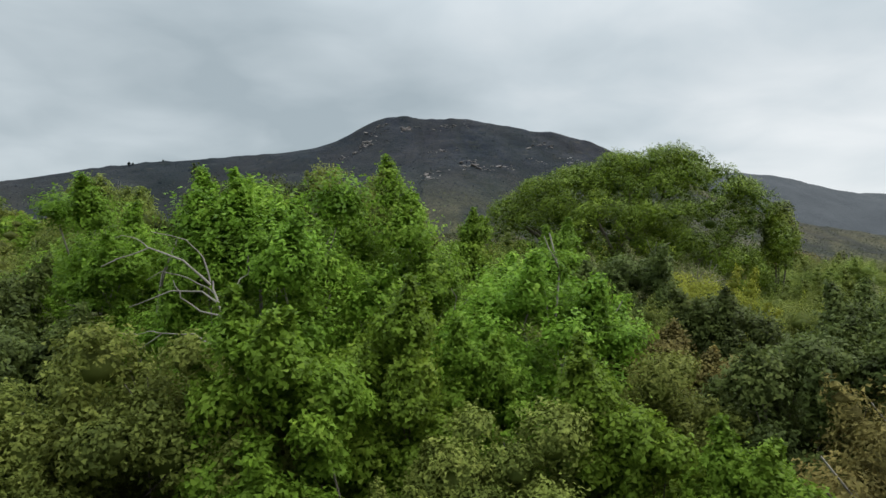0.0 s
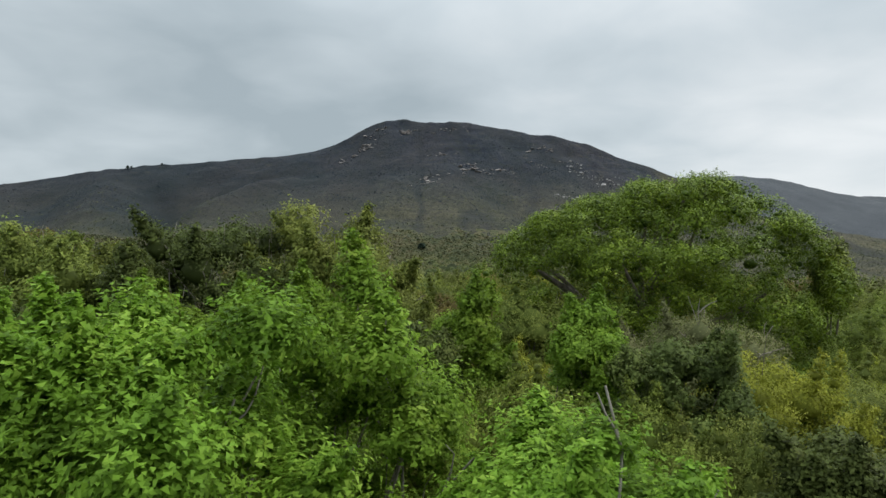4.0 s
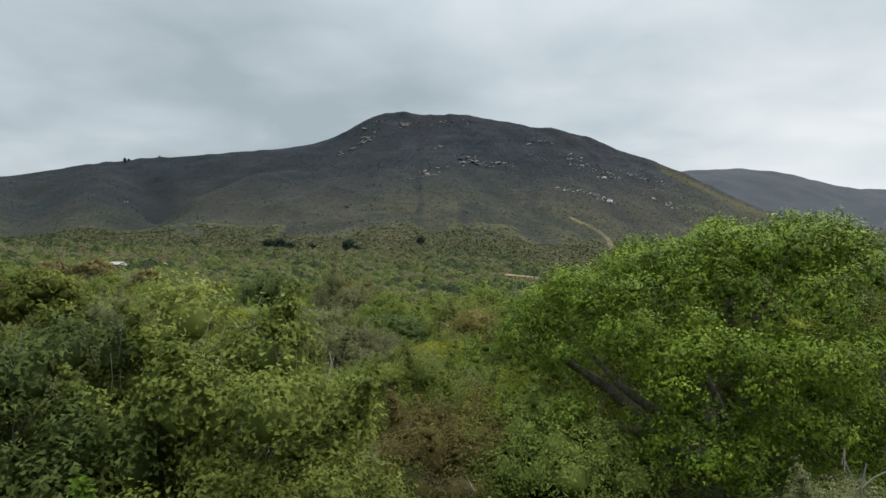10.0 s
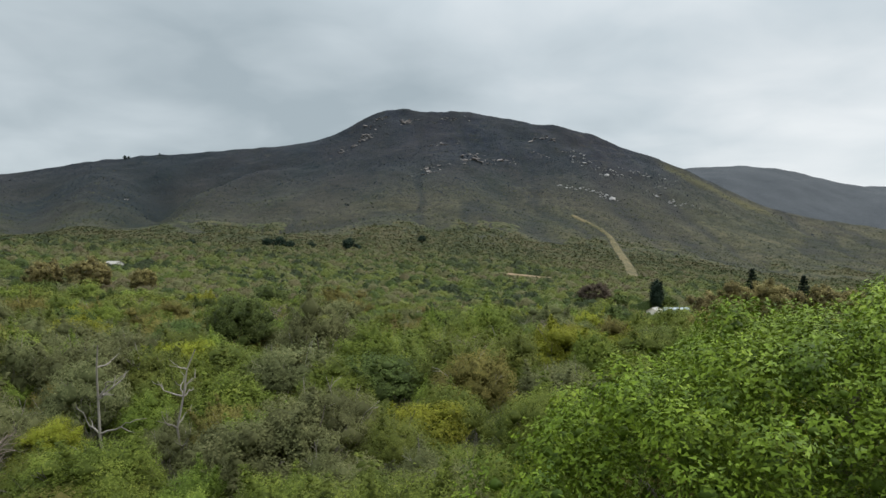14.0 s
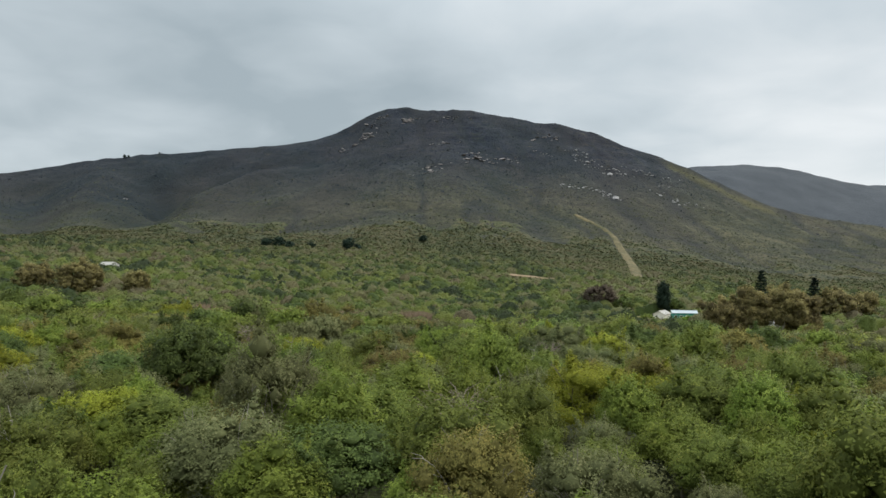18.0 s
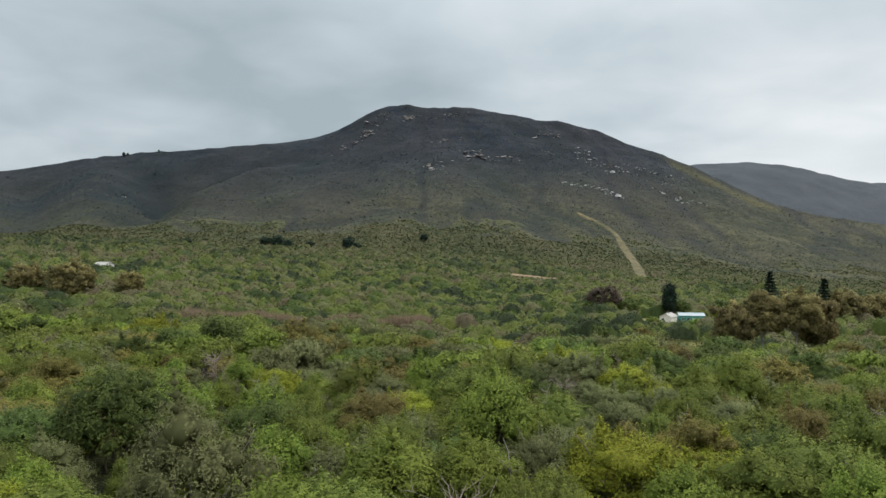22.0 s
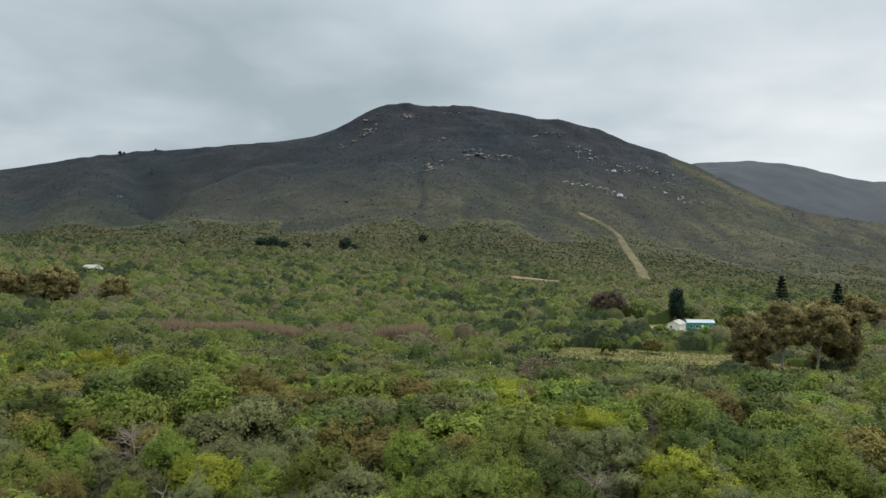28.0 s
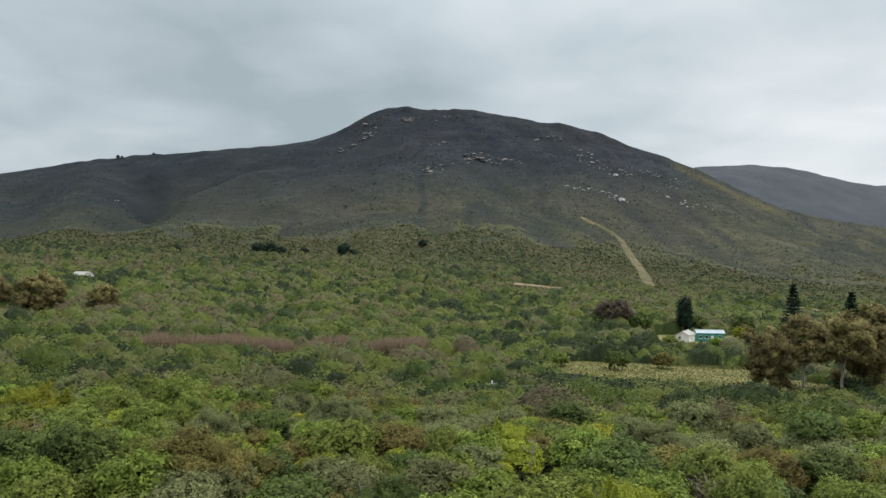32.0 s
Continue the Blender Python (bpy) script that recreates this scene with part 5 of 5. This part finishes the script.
def blades(name, label, category, seed, x, y, height, width, material, lean=0.18):
    rng = np.random.default_rng(seed)
    n = len(x)
    z = land(x, y)
    h = height * rng.uniform(0.6, 1.2, n)
    a = rng.uniform(0, 6.28, n)
    side = np.stack([np.cos(a), np.sin(a), a * 0], 1) * (width * rng.uniform(0.6, 1.4, n))[:, None]
    foot = np.stack([x, y, z - 0.05], 1)
    tip = foot + np.stack([rng.normal(0, lean, n) * h, rng.normal(0, lean, n) * h, h], 1)
    v = np.stack([foot - side, foot + side, tip], 1).reshape(-1, 3)
    tagged(new(name, mesh_from(name, v, np.arange(n * 3), 3, material)), label, category, kind="stuff")


def grass_and_reeds():
    rng = np.random.default_rng(33)
    x, y = rng.uniform(24, 90, 26000), rng.uniform(186, 240, 26000)
    keep = open_ground(x, y)
    blades("field_grass", "tufts of dry yellow-green grass on the field", "grass", 34, x[keep], y[keep], 0.45, 0.16, GRASS, 0.9)
    x, y = rng.uniform(104, 194, 14000), rng.uniform(230, 268, 14000)
    keep = open_ground(x, y)
    blades("east_field_grass", "tufts of dry grass on the strip of field", "grass", 35, x[keep], y[keep], 0.6, 0.12, GRASS, 0.4)
    x, y = rng.uniform(-68, -1, 90000), rng.uniform(200, 255, 90000)
    keep = open_ground(x, y) & (fbm(x / 6, y / 6, 2, 88) > 0.46)
    blades("reed_bed", "stand of tall dry pinkish-brown reeds by the stream", "reeds", 36, x[keep], y[keep], 1.8 + 4.2 * fbm(x[keep] / 9, y[keep] / 9, 2, 89), 0.2, REED, 0.2)


grass_and_reeds()


# ---- rock outcrops on the mountain ----
ROCK = surface_material("pale_quartzite", [(0.3, (0.13, 0.125, 0.12)), (0.5, (0.28, 0.27, 0.26)), (0.75, (0.45, 0.44, 0.42))], 0.35, 0.9, 0.6)
WARM_ROCK = surface_material("pinkish_rock_face", [(0.3, (0.15, 0.135, 0.13)), (0.5, (0.25, 0.225, 0.21)), (0.75, (0.36, 0.33, 0.31))], 0.2, 0.9, 0.6)


def boulder_mesh(seed, material):
    rng = np.random.default_rng(seed)
    v = LOBE_V * (1 + rng.normal(0, 0.24, (len(LOBE_V), 1))) * np.array([1.35, 1.0, 0.75])
    return mesh_from("boulder", v, LOBE_F, 3, material, False)


def outcrops():
    rng = np.random.default_rng(44)
    stones = [[boulder_mesh(600 + k, m) for k in range(5)] for m in (ROCK, WARM_ROCK)]
    # plan place, spread along and up the slope, number of boulders, size, kind
    for x, y, sx, sy, n, size, warm in ((203, 1046, 11, 12, 22, 1.2, 0), (229, 1028, 16, 7, 22, 1.1, 0), (262, 1034, 10, 4, 10, 0.95, 0), (177, 946, 14, 3, 14, 1.15, 0), (214, 949, 10, 4, 18, 1.5, 0), (222, 942, 7, 4, 12, 1.9, 0),
                                        (289, 1057, 13, 4, 20, 1.15, 0), (324, 990, 9, 5, 14, 1.4, 0), (348, 996, 14, 3, 10, 1.1, 0), (318, 1030, 16, 6, 11, 1.0, 0), (300, 1000, 8, 3, 7, 1.0, 0), (340, 1060, 16, 6, 11, 0.95, 0),
                                        (-53, 1096, 6, 7, 26, 2.0, 1), (-120, 1066, 15, 8, 30, 1.8, 1), (-100, 1105, 10, 5, 12, 1.4, 1), (-17, 930, 13, 4, 16, 1.3, 1), (-17, 948, 12, 3, 12, 1.3, 1), (3, 1034, 12, 4, 14, 1.4, 1), (37, 988, 8, 8, 18, 1.6, 1), (42, 1010, 10, 4, 12, 1.2, 1),
                                        (70, 990, 14, 4, 12, 1.3, 1), (96, 1004, 12, 4, 12, 1.3, 1), (159, 1090, 18, 5, 16, 1.3, 1), (20, 1112, 16, 4, 14, 1.3, 1), (-150, 1050, 8, 5, 8, 1.5, 1), (-415, 940, 4, 3, 4, 1.2, 1), (150, 1050, 14, 5, 10, 1.1, 1)):
        crop = tagged(new("rock_outcrop"), "pinkish-grey rock ledges breaking out of the heath" if warm else "scatter of pale weathered boulders on the heath slope", "rocks", "rock outcrops on the mountain")
        crop.location = (x, y, float(land(x, y)))
        for _ in range(n):
            bx = x + rng.normal(0, sx)
            by = y + rng.normal(0, sy) + 0.3 * (bx - x) * warm
            ob = part("boulder", stones[warm][int(rng.integers(5))], crop)
            s = size * 0.85 * float(rng.lognormal(0, 0.45))
            ob.matrix_basis = pose(bx - x, by - y, float(land(bx, by)) - crop.location.z, rng.uniform(-15, 15), rng.uniform(-15, 15), rng.uniform(0, 360))
            ob.scale = (s * (1.4 if warm else 1), s, s * (0.5 if warm else 0.9))


outcrops()


# ---- buildings ----
def box(bm, x0, x1, y0, y1, z0, z1):
    v = [bm.verts.new(p) for p in ((x0, y0, z0), (x1, y0, z0), (x1, y1, z0), (x0, y1, z0), (x0, y0, z1), (x1, y0, z1), (x1, y1, z1), (x0, y1, z1))]
    for q in ((3, 2, 1, 0), (4, 5, 6, 7), (0, 1, 5, 4), (1, 2, 6, 5), (2, 3, 7, 6), (3, 0, 4, 7)):
        bm.faces.new([v[i] for i in q])


def solid(name, material, *boxes):
    bm = bmesh.new()
    for dims in boxes:
        box(bm, *dims)
    me = bpy.data.meshes.new(name)
    bm.to_mesh(me)
    bm.free()
    me.materials.append(material)
    return me


def prism(name, material, outline, y0, y1):
    """An outline in x and z, drawn out along y."""
    bm = bmesh.new()
    a = [bm.verts.new((x, y0, z)) for x, z in outline]
    b = [bm.verts.new((x, y1, z)) for x, z in outline]
    n = len(outline)
    bm.faces.new(a)
    bm.faces.new(b[::-1])
    for i in range(n):
        bm.faces.new((a[i], b[i], b[(i + 1) % n], a[(i + 1) % n]))
    bmesh.ops.recalc_face_normals(bm, faces=bm.faces)
    me = bpy.data.meshes.new(name)
    bm.to_mesh(me)
    bm.free()
    me.materials.append(material)
    return me


WHITEWASH = surface_material("whitewashed_wall", [(0.3, (0.55, 0.53, 0.49)), (0.55, (0.7, 0.68, 0.64)), (0.8, (0.8, 0.78, 0.74))], 1.2, 0.9, 0.2)
TEAL = surface_material("teal_painted_wall", [(0.3, (0.03, 0.17, 0.15)), (0.55, (0.05, 0.25, 0.22)), (0.8, (0.09, 0.32, 0.29))], 1.0, 0.7, 0.15)
TIN = surface_material("pale_tin_roof", [(0.3, (0.3, 0.35, 0.37)), (0.55, (0.4, 0.45, 0.47)), (0.8, (0.48, 0.53, 0.55))], 0.8, 0.5, 0.1)
FIBRE = surface_material("weathered_cement_roof", [(0.3, (0.3, 0.28, 0.25)), (0.55, (0.42, 0.4, 0.37)), (0.8, (0.52, 0.5, 0.47))], 0.8, 0.85, 0.15)
DARK_GLASS = surface_material("dark_window_glass", [(0.3, (0.015, 0.018, 0.02)), (0.8, (0.04, 0.045, 0.05))], 0.6, 0.15, 0.0)
FRAME = surface_material("white_window_frame", [(0.3, (0.6, 0.6, 0.58)), (0.8, (0.78, 0.78, 0.76))], 2.0, 0.6, 0.1)


def building(name, label, x, y, turn, width, depth, eave, ridge, wall_mat, roof_mat, openings, ribs=0, chimney=False, along="y"):
    """A gabled building; its ridge runs along y, its gables face -y and +y. openings: (side, place, sill, width, height, kind)."""
    root = tagged(new(name), label, "building")
    w = width / 2
    part("wall", prism("gable_wall", wall_mat, ((-w, -1.0), (w, -1.0), (w, eave), (0, ridge), (-w, eave)), -depth / 2, depth / 2), root)
    over, t = 0.35, 0.12
    slope = (ridge - eave) / w
    for side in (-1, 1):
        roof = part("roof_slope", prism("roof_slope", roof_mat, ((0, ridge + 0.03), (side * (w + over), eave - slope * over + 0.03), (side * (w + over), eave - slope * over + t), (0, ridge + t)), -depth / 2 - over, depth / 2 + over), root)
        rib = prism("roof_rib", roof_mat, ((0, ridge + t), (side * (w + over), eave - slope * over + t), (side * (w + over), eave - slope * over + t + 0.05), (0, ridge + t + 0.05)), -0.04, 0.04)
        for k in range(ribs):
            ob = part("rib", rib, roof)
            ob.location.y = -depth / 2 + depth * (k + 0.5) / ribs
    part("ridge_cap", solid("ridge_cap", roof_mat, (-0.15, 0.15, -depth / 2 - over, depth / 2 + over, ridge + t - 0.02, ridge + t + 0.06)), root)
    for side, place, sill, ow, oh, kind in openings:
        def slab(a, b, c, d, e, g):
            if side == "south":
                return (place + a, place + b, -depth / 2 - d, -depth / 2 - c, sill + e, sill + g)
            if side == "west":
                return (-w - d, -w - c, place + a, place + b, sill + e, sill + g)
            return (w + c, w + d, place + a, place + b, sill + e, sill + g)
        h = ow / 2
        if kind == "window":
            win = part("window", solid("window_frame", FRAME, slab(-h, -h + 0.08, -0.02, 0.06, 0, oh), slab(h - 0.08, h, -0.02, 0.06, 0, oh), slab(-h + 0.08, h - 0.08, -0.02, 0.06, 0, 0.08), slab(-h + 0.08, h - 0.08, -0.02, 0.06, oh - 0.08, oh)), root, "white window frame")
            part("pane", solid("window_pane", DARK_GLASS, slab(-h + 0.08, -0.02, -0.01, 0.02, 0.08, oh - 0.08)), win, "dark window pane")
            part("pane", solid("window_pane", DARK_GLASS, slab(0.02, h - 0.08, -0.01, 0.02, 0.08, oh - 0.08)), win, "dark window pane")
            part("sill", solid("window_sill", FRAME, slab(-h - 0.08, h + 0.08, -0.02, 0.14, -0.08, 0)), win)
        else:
            door = part("door", solid("door_leaf", FRAME if kind == "white_door" else DARK_GLASS, slab(-h, h, -0.02, 0.05, 0, oh)), root, "plain painted door")
            part("handle", solid("door_handle", TIN, slab(h - 0.14, h - 0.06, 0.05, 0.10, 1.0, 1.12)), door)
    if chimney:
        part("chimney", solid("chimney", wall_mat, (-0.35, 0.35, depth / 2 - 1.2, depth / 2 - 0.5, ridge - 0.5, ridge + 0.9)), root)
    root.matrix_basis = pose(x, y, float(land(x, y)) + 0.4, 0, 0, turn)
    return root


building("cottage", "small whitewashed gabled cottage in the grassy yard", 85.0, 291.0, -38, 4.4, 6.0, 2.4, 3.5, WHITEWASH, FIBRE,
         (("south", -0.9, 0.9, 0.9, 1.0, "window"), ("west", -1.5, 0.9, 1.0, 1.0, "window"), ("west", 1.2, 0.0, 0.85, 2.0, "door")), 6)
building("teal_cottage", "teal-walled cottage with a pale tin roof", 96.0, 298.5, 82, 4.6, 9.2, 2.9, 3.7, TEAL, TIN,
         (("west", -3.2, 0.9, 1.2, 1.1, "window"), ("west", -0.6, 0.0, 0.9, 2.0, "white_door"), ("west", 1.3, 0.9, 1.2, 1.1, "window"), ("west", 3.4, 0.9, 1.0, 1.1, "window"), ("south", 0.0, 0.9, 1.2, 1.1, "window")), 12)
building("farmhouse", "white farmhouse half hidden behind gum trees", 117.0, 262.0, 75, 7.0, 14.0, 2.8, 4.6, WHITEWASH, FIBRE,
         (("west", -4.5, 0.9, 1.3, 1.2, "window"), ("west", -1.2, 0.0, 1.0, 2.1, "door"), ("west", 2.0, 0.9, 1.3, 1.2, "window"), ("west", 5.0, 0.9, 1.3, 1.2, "window")), 10)
building("outbuilding", "low pale-roofed building among the scrub", -184.0, 408.0, 70, 6.0, 8.5, 1.9, 3.4, WHITEWASH, FIBRE,
         (("west", -3.0, 0.9, 1.3, 1.1, "window"), ("west", 1.5, 0.9, 1.3, 1.1, "window")), 10)
post = tagged(new("water_tank"), "small white water tank on the field edge", "tank")
tv, tf = tube(((0, 0, -0.2), (0, 0, 1.0), (0, 0, 1.05), (0, 0, 1.5)), (0.7, 0.7, 0.62, 0.1), 14)
part("tank_body", mesh_from("tank_body", tv, tf, 4, WHITEWASH, True), post)
part("tank_lid", mesh_from("tank_lid", *tube(((0, 0, 1.45), (0, 0, 1.58), (0, 0, 1.6)), (0.2, 0.2, 0.02), 10), 4, FRAME, True), post)
put(post, 11.7, 189.0, copy=False)
